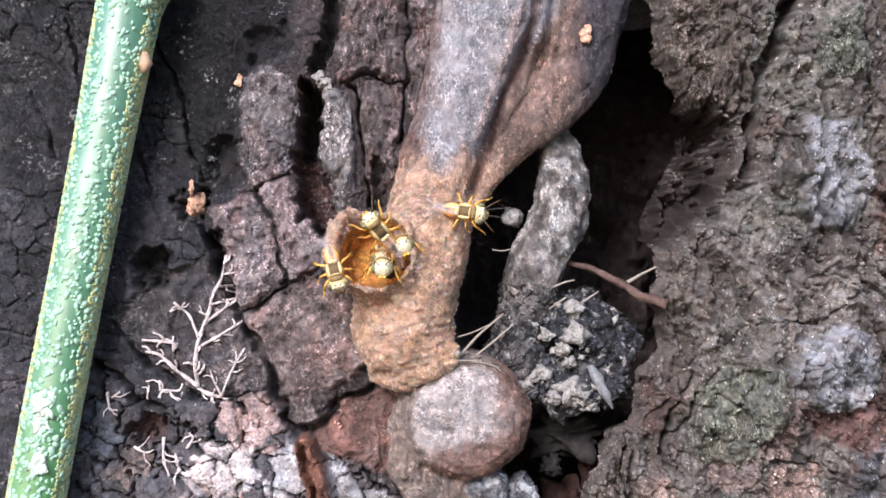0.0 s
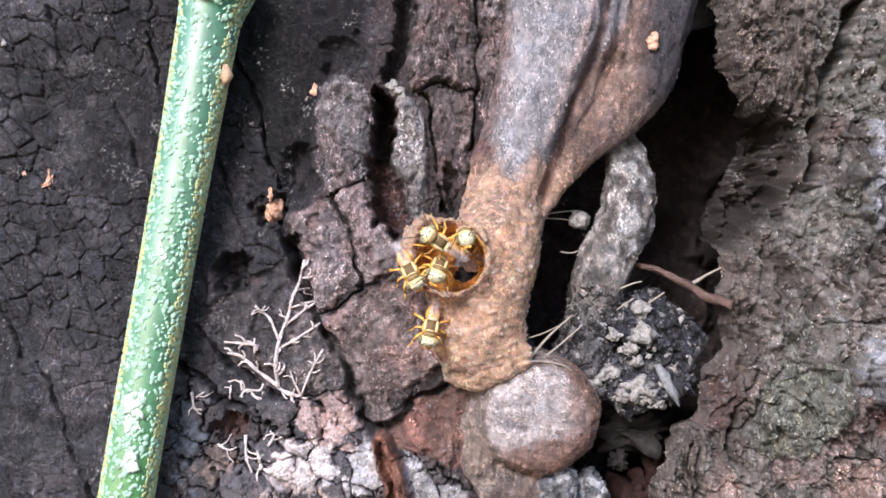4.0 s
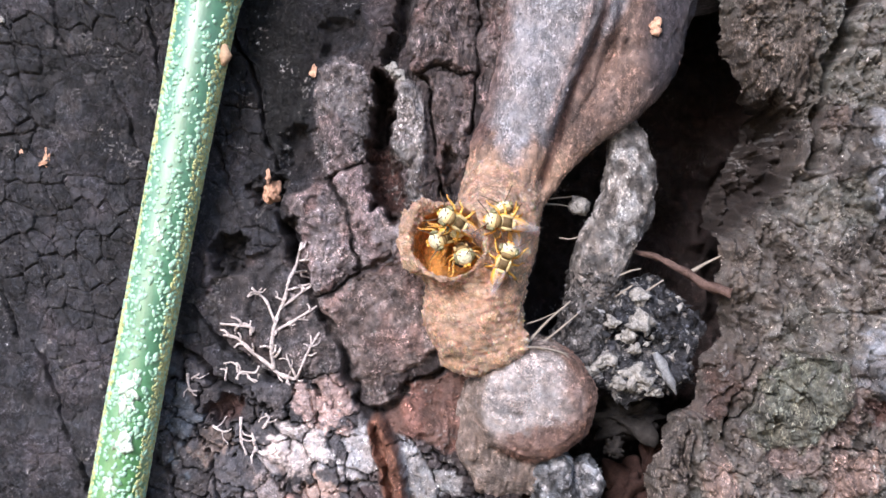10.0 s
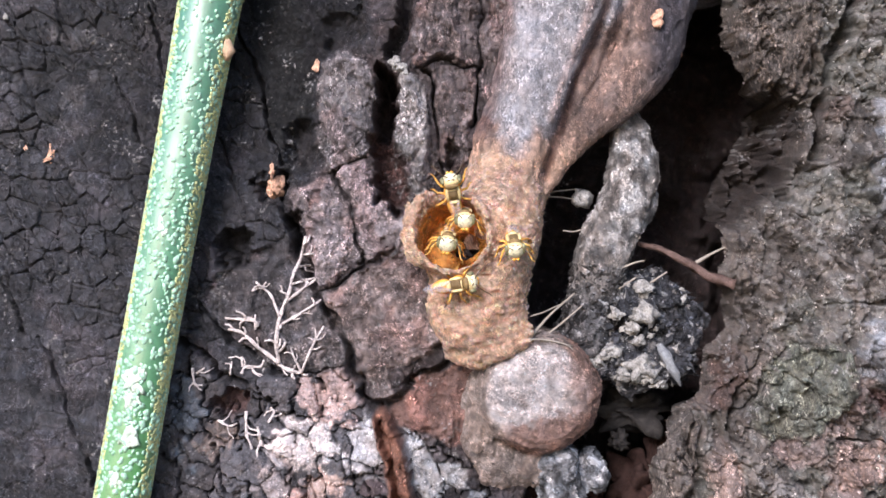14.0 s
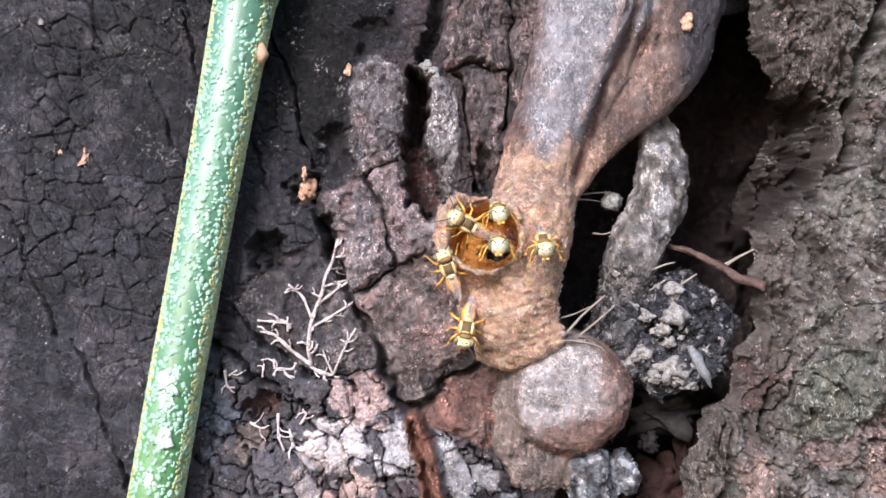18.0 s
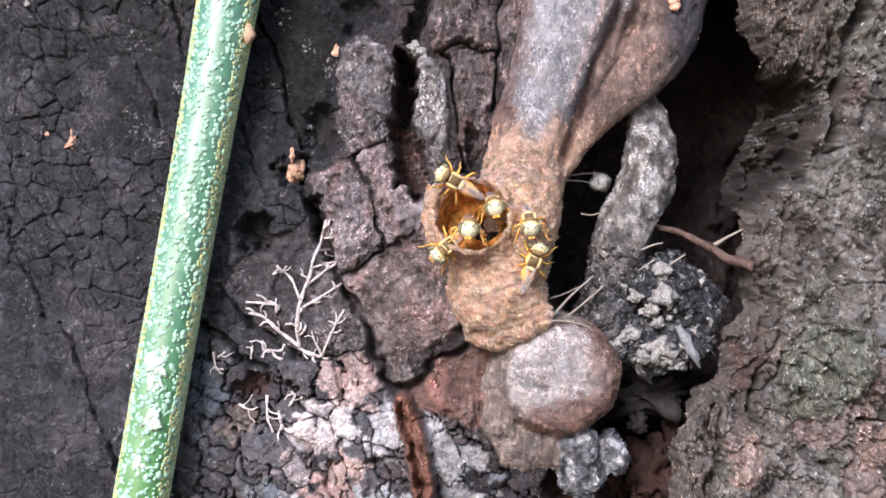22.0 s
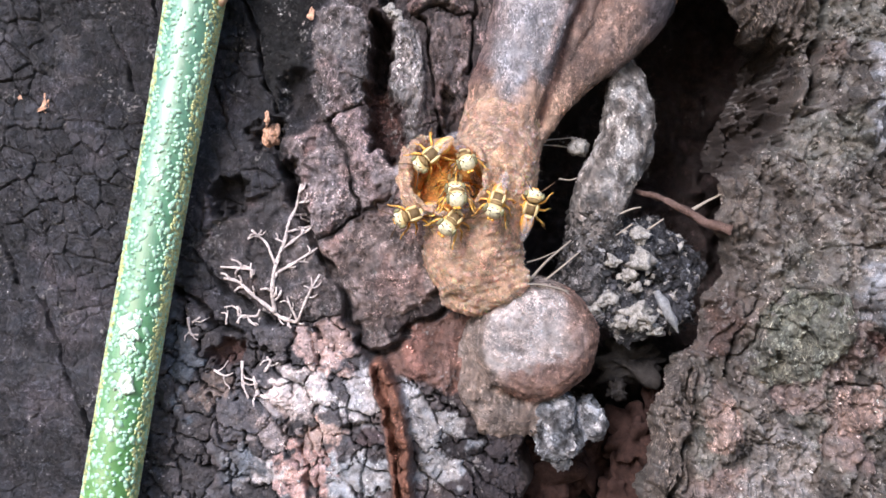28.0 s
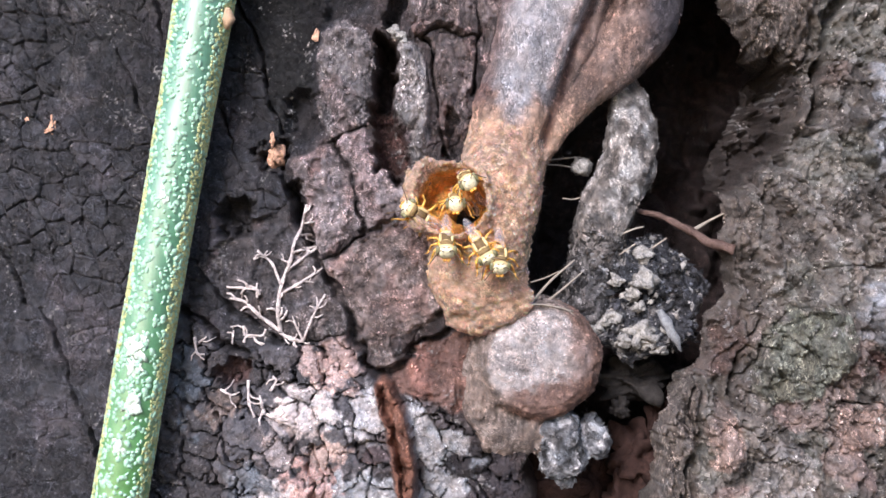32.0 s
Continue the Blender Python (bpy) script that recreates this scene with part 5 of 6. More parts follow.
def wax_stain(p):
    u, v, h = p.T
    q = p - RIM
    along = q @ MAX_
    r = np.sqrt(np.maximum((q ** 2).sum(-1) - along ** 2, 0))
    b = fbm(u / 1.1, v / 0.8, h / 1.1, 4, 191)[:, None]
    c = np.array((0.58, 0.37, 0.25)) * (1 + 0.28 * b)
    top = smooth(v + 0.4 * b[:, 0], 3.0, 6.5)[:, None]
    c = c + top * (np.array((0.50, 0.33, 0.24)) * (1 + 0.3 * b) - c)
    grit = smooth(vnoise(u / 0.3, v / 0.22, h / 0.3, 195), 0.45, 0.7)[:, None]
    c = c + grit * (np.array((0.72, 0.55, 0.42)) - c) * 0.75
    inner = (smooth(along, -0.25, -1.2) * smooth(r, 3.75, 3.3) * smooth(h, 0, 1))[:, None]
    c = c + inner * (np.array((0.62, 0.275, 0.065)) * (1 + 0.3 * b) - c)
    return np.clip(c, 0.02, 0.85)


pts, quads = skin(waxfield, (-3.5, -13.5, -4.5), (14.5, 11.5, 10.5), 0.16)
nest = thing("bee_entrance_tube", "tan wax entrance tube of a stingless bee nest with open mouth", "nest entrance")
along = (pts - RIM) @ MAX_
rad = np.sqrt(np.maximum(((pts - RIM) ** 2).sum(-1) - along ** 2, 0))
is_rim = (along > -0.9) & (rad < 4.1)
fq = is_rim[quads].all(1)
st = wax_stain(pts)
for nm, sel, say in (("tube_wall", ~fq, ""), ("mouth_rim", fq, "thin ragged wax rim")):
    used, inv = np.unique(quads[sel], return_inverse=True)
    part_of(nest, nm, mesh_of(nm, to_world(pts[used]), inv.reshape(-1, 4), WAX, st[used]), say)

skin_grit(nest, "wax_grain", pts, quads, st, 5200, WAX, 0.05, 0.19, 304, (0.7, 1.6))

# ---- the green stem ----
rng = np.random.RandomState(4)
stem = thing("green_stem", "glossy green plant stem densely dotted with pale raised lenticels", "plant stem")
AX = np.array([(-17.89, 28.38, 3.9), (-18.42, 26.52, 3.9), (-19.24, 23.37, 3.8), (-21.38, 11.72, 3.7), (-23.52, 0, 3.6), (-25.67, -11.64, 3.5), (-27.77, -23.46, 3.4), (-28.94, -30.27, 3.4)])
line = smooth_line(AX, 14)
rad_at = lambda v: np.interp(v, [-30, -24, 0, 12, 24, 25.6, 27.2, 28.5], [2.52, 2.50, 2.46, 2.55, 2.82, 3.05, 3.45, 3.7])


def stem_mesh(pts, sides=40):
    verts, faces = [], []
    n = len(pts)
    for i in range(n):
        d = pts[min(i + 1, n - 1)] - pts[max(i - 1, 0)]
        d /= np.linalg.norm(d)
        a = np.cross(d, (0, 0, 1.0))
        a /= np.linalg.norm(a)
        b = np.cross(d, a)
        for k in range(sides):
            w = 2 * math.pi * k / sides
            r = rad_at(pts[i][1]) * (1 + 0.012 * math.sin(3 * w + i * 0.2) + 0.01 * math.sin(0.9 * i + 2 * w))
            verts.append(pts[i] + r * (math.cos(w) * a + math.sin(w) * b))
    for i in range(n - 1):
        for k in range(sides):
            faces.append((i * sides + k, i * sides + (k + 1) % sides, (i + 1) * sides + (k + 1) % sides, (i + 1) * sides + k))
    faces += [tuple(range(sides))[::-1], tuple(range((n - 1) * sides, n * sides))]
    v_ = np.array(verts)[:, 1]
    # yellower green towards the foot, deeper at the top
    tint = np.stack([np.interp(v_, [-30, -19, -7, 8, 28], c) for c in ((0.105, 0.09, 0.095, 0.085, 0.055), (0.31, 0.31, 0.31, 0.30, 0.26), (0.055, 0.095, 0.155, 0.16, 0.14))], -1)
    return mesh_of("stalk", to_world(verts), faces, STEM, tint)


part_of(stem, "stalk", stem_mesh(line))


def dot_mesh(name, mat, seed):
    """One raised speck of unit size, z outward."""
    rg = np.random.RandomState(seed)
    ring, verts, faces = 8, [], []
    for k, (z, f) in enumerate(((-0.35, 1.0), (0.25, 0.72), (0.42, 0.35))):
        for q in range(ring):
            x = 2 * math.pi * q / ring
            rr = f * (1 + 0.22 * rg.uniform(-1, 1))
            verts.append((rr * math.cos(x), rr * math.sin(x), z))
    verts.append((0, 0, 0.46))
    for k in range(2):
        for q in range(ring):
            faces.append((k * ring + q, k * ring + (q + 1) % ring, (k + 1) * ring + (q + 1) % ring, (k + 1) * ring + q))
    faces += [(2 * ring + q, 2 * ring + (q + 1) % ring, 3 * ring) for q in range(ring)]
    return np.array(verts), faces, mat


SEGLEN = np.r_[0, np.cumsum(np.linalg.norm(np.diff(line, axis=0), axis=1))]


def spot(rg, lo, hi, size):
    """A frame on the stem's skin, with a speck's size: a 4 x 4 matrix in world metres, and its place along v."""
    s = rg.rand() * SEGLEN[-1]
    c = np.array([np.interp(s, SEGLEN, line[:, k]) for k in range(3)])
    i = min(max(int(np.searchsorted(SEGLEN, s)), 1), len(line) - 1)
    d = line[i] - line[i - 1]
    d /= np.linalg.norm(d)
    a = np.cross(d, (0, 0, 1.0))
    a /= np.linalg.norm(a)
    b = np.cross(d, a)
    b = b if b[2] > 0 else -b
    w = rg.uniform(lo, hi)
    w = w if rg.rand() < 0.5 else math.pi - w
    out = math.cos(w) * a + math.sin(w) * b
    side = np.cross(d, out)
    tw = rg.uniform(-0.7, 0.7)
    e1, e2 = math.cos(tw) * d + math.sin(tw) * side, -math.sin(tw) * d + math.cos(tw) * side
    la, lb = size * rg.uniform(0.6, 1.35), size * rg.uniform(0.55, 1.1)
    m = np.eye(4)
    for k, col in enumerate((e1 * la, e2 * lb, out * size)):
        m[:3, k] = to_world(col)
    m[:3, 3] = to_world(c + out * rad_at(c[1]))
    return m, c[1], w


def dots(name, single, count, mat, lo, hi, size, seed, apart, say):
    """Specks strewn over the stem: those on the middle stretch as parts of their own, the rest joined."""
    rg = np.random.RandomState(seed)
    kinds_ = [dot_mesh(single, mat, seed * 10 + k) for k in range(4)]
    shared = [mesh_of(single, v_, f_, mat) for v_, f_, _ in kinds_]
    verts, faces, made = [], [], 0
    for n in range(count):
        m, v_at, w = spot(rg, lo, hi, size)
        if made < apart and abs(v_at) < 11:
            ob = part_of(stem, single, shared[n % 4])
            ob.matrix_basis = Matrix(m.tolist())
            made += 1
            continue
        v_, f_, _ = kinds_[n % 4]
        base = len(verts)
        verts += list(v_ @ m[:3, :3].T + m[:3, 3])
        faces += [tuple(base + q for q in f) for f in f_]
    part_of(stem, name, mesh_of(name, np.array(verts), faces, mat), say, "stuff")


dots("lenticel_cover", "lenticel", 1650, DOT, -0.3, 1.57, 0.25, 1, 280, "pale green raised dots")
dots("wart_cover", "large_lenticel", 240, DOT, 0.4, 1.57, 0.38, 3, 60, "large pale dots")
dots("cork_cover", "cork_dot", 4300, DOTY, -0.5, 0.75, 0.22, 2, 0, "yellowish corky dots along the flanks")
# bright sun glints on the stem, put in as pale raised patches
for n, (u_, v_, r_) in enumerate([(-25.63, -11.42, 0.95), (-25.95, -12.9, 0.75), (-26.3, -16.4, 0.85), (-25.2, -10.3, 0.5), (-27.5, -20.6, 0.6), (-23.2, 2.6, 0.5)]):
    ob = part_of(stem, "glint_patch", crumb("glint_patch", r_, GLINT, 210 + n, (0.75, 1.0, 0.14), 1.3, 4), "whitish patch standing in for a sun glint on the stem")
    c_ = np.array([np.interp(-v_, -line[:, 1], line[:, k]) for k in range(3)])
    off_ = np.clip(u_ - c_[0], -1.6, 1.6)
    ob.matrix_basis = Matrix.Translation(to_world((c_[0] + off_, v_, c_[2] + math.sqrt(rad_at(v_) ** 2 - off_ ** 2) - 0.02)))
part_of(stem, "leaf_scar", tube_mesh("leaf_scar", [(-17.38, 19.84, 5), (-17.19, 18.86, 5.2), (-17.44, 17.96, 5)], [0.3, 0.62, 0.2], SCAR, 8), "orange-brown leaf scar")
part_of(stem, "node_scar", tube_mesh("node_scar", smooth_line([(-21.43, 27.71, 4.2), (-19.82, 26.38, 6.4), (-17.65, 26.01, 7), (-16.18, 26.32, 6.6)]), [0.5, 0.75, 0.5, 0.3], SCAR, 8, lump=0.15), "pale torn leaf base at the node")


# ---- thread-like fungus on the dark plate ----
def laid(flat_pts, lift):
    fine = smooth_line([(a, b, 0) for a, b in flat_pts], 8)
    top = [max(high(p[0] + du, p[1] + dv) for du in (-0.15, 0, 0.15) for dv in (-0.15, 0, 0.15)) for p in fine]
    top = np.convolve(np.r_[top[0], top[0], top, top[-1], top[-1]], np.ones(5) / 5, "valid")
    fine[:, 2] = top + lift
    return fine


fungus = thing("fungus_threads", "whitish branching fungus threads spread on dark bark", "fungus")
for n, (pts, r0, r1) in enumerate([
    ([(-13.4, -10.51), (-13.45, -8.12), (-13.02, -5.67), (-12.2, -3.65), (-11.55, -1.14), (-10.57, 1.8)], 0.17, 0.13), ([(-13.13, -5.83), (-13.94, -3.87), (-15.31, -2.56)], 0.13, 0.09), ([(-12.58, -4.52), (-11.11, -3.38), (-9.59, -2.23)], 0.14, 0.09),
    ([(-12.86, -6.59), (-11, -5.5), (-9.21, -4.3)], 0.14, 0.09), ([(-13.4, -10.4), (-15.2, -8.99), (-16.67, -7.57), (-18.19, -7.14)], 0.17, 0.12), ([(-15.2, -6.81), (-15.58, -6.26), (-18.41, -6.05)], 0.15, 0.12), ([(-15.47, -7.14), (-15.42, -5.67)], 0.1, 0.08),
    ([(-13.4, -10.51), (-12.42, -11.17), (-11.22, -11.28), (-10.13, -8.99), (-8.93, -6.81)], 0.14, 0.09), ([(-12.2, -3.76), (-13.02, -3.38)], 0.1, 0.08), ([(-11.55, -1.14), (-10.46, -1.03)], 0.12, 0.09), ([(-11.93, -2.78), (-9.86, -2.18)], 0.12, 0.08),
    ([(-13.02, -10.84), (-11.11, -11.49)], 0.13, 0.1), ([(-11.22, -11.28), (-11.87, -9.64), (-12.09, -8.88)], 0.1, 0.07), ([(-17, -11.49), (-16.56, -10.84), (-15.2, -10.84), (-14.82, -10.19)], 0.12, 0.09), ([(-16.89, -10.84), (-17, -9.86)], 0.12, 0.09),
    ([(-18.08, -11.66), (-17.92, -10.3)], 0.1, 0.08), ([(-15.2, -17.92), (-14.93, -18.47), (-13.84, -18.68), (-13.02, -18.25)], 0.16, 0.12), ([(-15.2, -17.92), (-15.36, -16.56)], 0.14, 0.1), ([(-14.38, -16.18), (-13.84, -15.31), (-14.16, -14.76)], 0.12, 0.1),
    ([(-21.57, -10.84), (-21.35, -12.37), (-20.64, -12.58)], 0.12, 0.08), ([(-16.56, -15.2), (-16.45, -17.38), (-15.91, -18.74)], 0.13, 0.09), ([(-21.19, -11.38), (-20.37, -10.84)], 0.1, 0.07), ([(-10.84, 0.05), (-9.8, 0.16)], 0.1, 0.08),
    ([(-10.13, -8.99), (-9.7, -8.12), (-9.7, -7.03)], 0.09, 0.06), ([(-19.28, -16.01), (-18.19, -16.56), (-17.38, -16.29)], 0.1, 0.07), ([(-11, -5.5), (-10.02, -5.67)], 0.09, 0.06), ([(-14.82, -3.21), (-14.38, -2.56)], 0.09, 0.06),
]):
    for k in range(int(len(laid(pts, 0)) / 6)):
        run = laid(pts, 0)
        i = rng.randint(2, len(run) - 2)
        d = run[i + 1] - run[i - 1]
        a = math.atan2(d[1], d[0]) + rng.choice((-1, 1)) * rng.uniform(0.6, 1.2)
        s = rng.uniform(0.5, 1.5)
        twig_ = [tuple(run[i][:2]), (run[i][0] + 0.5 * s * math.cos(a), run[i][1] + 0.5 * s * math.sin(a)), (run[i][0] + s * math.cos(a + 0.3), run[i][1] + s * math.sin(a + 0.3))]
        part_of(fungus, "branchlet", tube_mesh("branchlet", laid(twig_, 0.02), [r1 * 1.1, r1 * 0.8], THREAD, 6, lump=0.3, seed=n + k))
    part_of(fungus, "thread", tube_mesh("thread", laid(pts, 0.02), [r0 * 1.2, r1 * 1.1], THREAD, 7, lump=0.32, seed=n))

# ---- small loose bits ----
def bit(name, label, category, u, v, r, mat, flat, seed, lift=0.0, group="", turn=0.0):
    ob = tagged(new(name, crumb(name, r, mat, seed, flat, 0.85, 3)), label, category, group)
    ob.matrix_basis = Matrix.Translation(to_world((u, v, high(u, v) + lift))) @ pose(0, 0, 0, 0, turn, 0)
    return ob


for n, (u, v, r, fu, fv) in enumerate([(-13.73, 6.7, 0.95, 0.8, 1), (-13.84, 8.01, 0.4, 0.6, 1.6)]):
    bit("seed_husk", "orange-brown seed husk caught in a bark crack", "seed", u, v, r, LEAFBIT, (fu, fv, 0.6), 3 + n, 0.6, "seed husks")
for n, (u, v, r, fu, fv, tn) in enumerate([(-35.41, 9.64, 0.5, 0.6, 1.5, 0), (-35.41, 9.75, 0.5, 1.4, 0.45, 25), (-35.57, 9.21, 0.35, 1.2, 0.5, -20), (-9.75, 18.25, 0.42, 0.7, 1.3, 10), (-37.69, 10.24, 0.2, 1, 1, 0), (-39.33, 22.71, 0.25, 1, 1, 0)]):
    bit("bark_flake", "small orange-tan flake stuck to dark bark", "debris", u, v, r, LEAFBIT if n != 5 else FLUFF, (fu, fv, 0.4), 11 + n, 0.22, "bark flakes", tn)
for n, (u, v, r) in enumerate([(-2.06, 18.27, 0.5), (-1.46, 17.83, 0.45), (-2.49, 18.48, 0.3), (-1.19, 17.29, 0.35)]):
    bit("pale_crumb", "pale grey crumb of lichen on a bark ridge", "debris", u, v, r, FLUFF, (1, 1, 0.8), 31 + n, 0.3, "lichen crumbs")
for n, (u, v, h_, r, fu, fv) in enumerate([(22.73, 21.93, 3.6, 0.6, 0.9, 0.8), (22.89, 22.78, 3.6, 0.5, 0.8, 1.1), (22.46, 22.46, 3.6, 0.4, 1, 1), (25.43, 19.7, 0.8, 0.45, 0.6, 1.2)]):
    ob = tagged(new("dry_flake", crumb("dry_flake", r, LEAFBIT, 41 + n, (fu, fv, 0.4), 0.5, 2)), "peach-coloured dry flake stuck to the root", "debris", "root flakes")
    ob.location = to_world((u, v, h_ - 1.0))

# ---- black crumbly debris beside the loop ----
clump = thing("debris_clump", "clump of black humus with white fluffy crumbs and fibres", "debris")


def clumpfield(u, v, h):
    d = chain(u, v, h, [(18.66, -4.45, -2.6, 2.4), (22.37, -4.46, -2.8, 2.6), (25.62, -6.76, -3.4, 2.6), (25, -10.15, -3.2, 2.4), (21.44, -10.63, -2.4, 2.6), (18.91, -9.51, -2.4, 2.2)])
    return d + 0.9 * fbm(u / 1.6, v / 1.6, h / 1.6, 3, 201) + 0.3 * fbm(u / 0.45, v / 0.45, h / 0.45, 2, 203)


def clump_stain(p):
    u, v, h = p.T
    b = fbm(u / 0.9, v / 0.9, h / 0.9, 3, 205)
    c = np.array((0.04, 0.042, 0.048)) * (1 + 0.5 * b[:, None])
    w = smooth(b, 0.25, 0.55)[:, None] * smooth(u, 26, 22)[:, None]
    return np.clip(c + w * (np.array((0.24, 0.24, 0.24)) - c) * 0.8, 0.01, 0.8)


pts, quads = skin(clumpfield, (14, -15, -8), (29.5, 2, 2.5), 0.16)
skin_grit(clump, "fleck_cover", pts, quads, clump_stain(pts) * 0 + (0.25, 0.245, 0.235), 900, LICHEN, 0.08, 0.4, 309, (0.5, 1.5))
skin_grit(clump, "humus_grit", pts, quads, clump_stain(pts), 4500, BARK, 0.08, 0.4, 306, (0.3, 2.2))
part_of(clump, "humus", mesh_of("humus", to_world(pts), quads, BARK, clump_stain(pts)), "black crumbled humus")
for n, (u, v, h_, r) in enumerate([(21.81, -5.7, 0.4, 1.1), (20.89, -7.07, 0.3, 0.7), (21.55, -10.88, 0.6, 1.2), (22.5, -11.71, 0.5, 0.8), (18.43, -9.38, 0.3, 0.9), (22.05, -3.25, 0, 0.8), (20.05, -11.45, 0.4, 0.7), (23.38, -12.46, 0.2, 0.6), (17.35, -10.38, 0.2, 0.6), (21.4, -8.16, 0.5, 0.6), (19.27, -5.71, 0.2, 0.6)]):
    ob = part_of(clump, "white_crumb", crumb("white_crumb", r * 1.0, FLUFF, 61 + n, (1.1, 0.8, 0.7), 1.05, 3), "white fluffy crumb")
    ob.location = to_world((u, v, h_))
for n in range(50):
    u, v = rng.uniform(16.73, 26.14), rng.uniform(-12.5, -1.5)
    ob = part_of(clump, "black_crumb", crumb("black_crumb", rng.uniform(0.15, 0.42), CHAR if rng.rand() < 0.6 else FLUFF, 90 + n, (1.3, 0.7, 0.6), 1.1, 2))
    ob.matrix_basis = Matrix.Translation(to_world((u, v, rng.uniform(-1.2, 0.2)))) @ pose(0, 0, 0, 0, rng.uniform(0, 180), 0)
part_of(clump, "splinter", tube_mesh("splinter", smooth_line([(23.49, -8.62, 0.2), (24.12, -9.9, 0.6), (24.94, -11.43, 0.6), (25.56, -12.67, 0.3)]), [0.3, 0.55, 0.42, 0.06], material("splinter", 0.5, 0.5, 0.6, 2.0, 0.5, (0.27, 0.28, 0.29)), 8, lump=0.2), "sharp grey splinter")

# ---- twigs, fibres, fluff before the hollow ----
twig = thing("reddish_twig", "thin reddish-brown rootlet spanning the dark hollow", "twig")
part_of(twig, "stalk", tube_mesh("stalk", smooth_line([(21.65, 1.17, -1.5), (23.93, 0.5, -1), (26.39, -0.77, -0.4), (28.27, -2.03, 0.4), (30.59, -2.78, 0.9)]), [0.22, 0.3, 0.36, 0.42, 0.5], TWIG, 9, lump=0.33))
part_of(twig, "side_shoot", tube_mesh("side_shoot", smooth_line([(27.16, -0.77, -0.6), (28.63, 0.06, -0.9), (30.43, 0.94, -1)]), [0.22, 0.14, 0.08], STRAW, 6))
for n, (pts, r) in enumerate([
    ([(10.72, -7.68, 3.2), (12.73, -5.61, 2), (15.17, -3.66, 0.8)], 0.16), ([(11.63, -8.13, 2.2), (13.88, -6.45, 1.5), (15.88, -4.86, 0.8)], 0.13), ([(10.73, -5.74, 2.6), (12.19, -5.34, 2), (13.62, -4.72, 1.4)], 0.1),
    ([(12.39, 6.11, -2), (14.07, 6.33, -2), (16.22, 6.53, -2.5)], 0.09), ([(12.56, 5.77, -2), (14.39, 5.68, -2.3), (15.88, 5.41, -2.5)], 0.09), ([(14.35, 2.41, -2), (15.47, 2.3, -2), (16.87, 2.75, -2)], 0.1),
    ([(18.96, -1.59, 0.4), (20.79, -0.76, 0.8), (21.93, -0.49, 0.6)], 0.12), ([(22.71, -2.71, -0.5), (24.35, -1.6, -0.4)], 0.12), ([(7.12, -8.32, 5), (9.2, -7.89, 5.2), (11.64, -7.74, 4.4), (14.68, -8.46, 3.4)], 0.12),
    ([(11.66, -7.86, 4.2), (14.12, -8.34, 3.6), (16.41, -10.67, 2.6)], 0.1), ([(21.11, -2.13, 0.6), (19.47, -3.23, 0.6)], 0.1),
]):
    tagged(new("dry_fibre", tube_mesh("dry_fibre", smooth_line(pts), [r, r * 0.6], STRAW, 6)), "thin dry pale fibre caught between root and tube", "fibre", "dry fibres")
fluff = tagged(new("fluff_ball", crumb("fluff_ball", 1.0, FLUFF, 77, (1, 1, 0.9), 0.6, 3)), "pale fluffy tuft held by fibres before the hollow", "fluff")
fluff.location = to_world((16.19, 5.51, -2.3))
for n, (u, v, h_, r, fu, fv) in enumerate([(22.07, -16.08, -7, 2.4, 1.4, 0.8), (22.98, -24.22, -8, 2.4, 1.1, 1.2), (20.31, -18.88, -4.5, 0.9, 1, 1), (25.75, -20.85, -9, 2, 0.8, 1.4), (21.38, -29.55, -8, 2.4, 1, 1.3), (13.2, -28.4, -9.5, 3.0, 1.2, 1.3), (17.6, -27.6, -12, 2.6, 1, 1.4)]):
    ob = tagged(new("bark_chunk", crumb("bark_chunk", r, material("chunk", 0.8, 0.25, 0.9, 1.5, 0.6, ((0.04, 0.021, 0.017), (0.03, 0.027, 0.025))[n in (0, 2)], fine=4.0), 120 + n, (fu, fv, 0.9), 1.0, 4)), "dark reddish chunk of bark lodged in the hollow", "bark", "lodged chunks")
    ob.location = to_world((u, v, h_))


# ---- bees ----
def ball(name, mat, size, at, turn=0.0, level=2, taper=0.0):
    """An oval about a place, millimetres in the bee's own space: x ahead, y to its left, z its back."""
    bm = bmesh.new()
    bmesh.ops.create_icosphere(bm, subdivisions=level, radius=1.0)
    for vt in bm.verts:
        k = 1 + taper * vt.co.x
        vt.co = Vector((vt.co.x * size[0], vt.co.y * size[1] * k, vt.co.z * size[2] * k))
        vt.co = Matrix.Rotation(radians(turn), 3, "Y") @ vt.co + Vector(at)
        vt.co *= 0.0011
    me = bpy.data.meshes.new(name)
    bm.to_mesh(me)
    bm.free()
    me.polygons.foreach_set("use_smooth", np.ones(len(me.polygons), bool))
    me.materials.append(mat)
    return me


def limb(name, mat, pts, radii):
    p = np.array(pts, float)
    return tube_mesh(name, 1.1 * np.stack([p[:, 0], p[:, 2], -p[:, 1]], -1), radii, mat, 6)


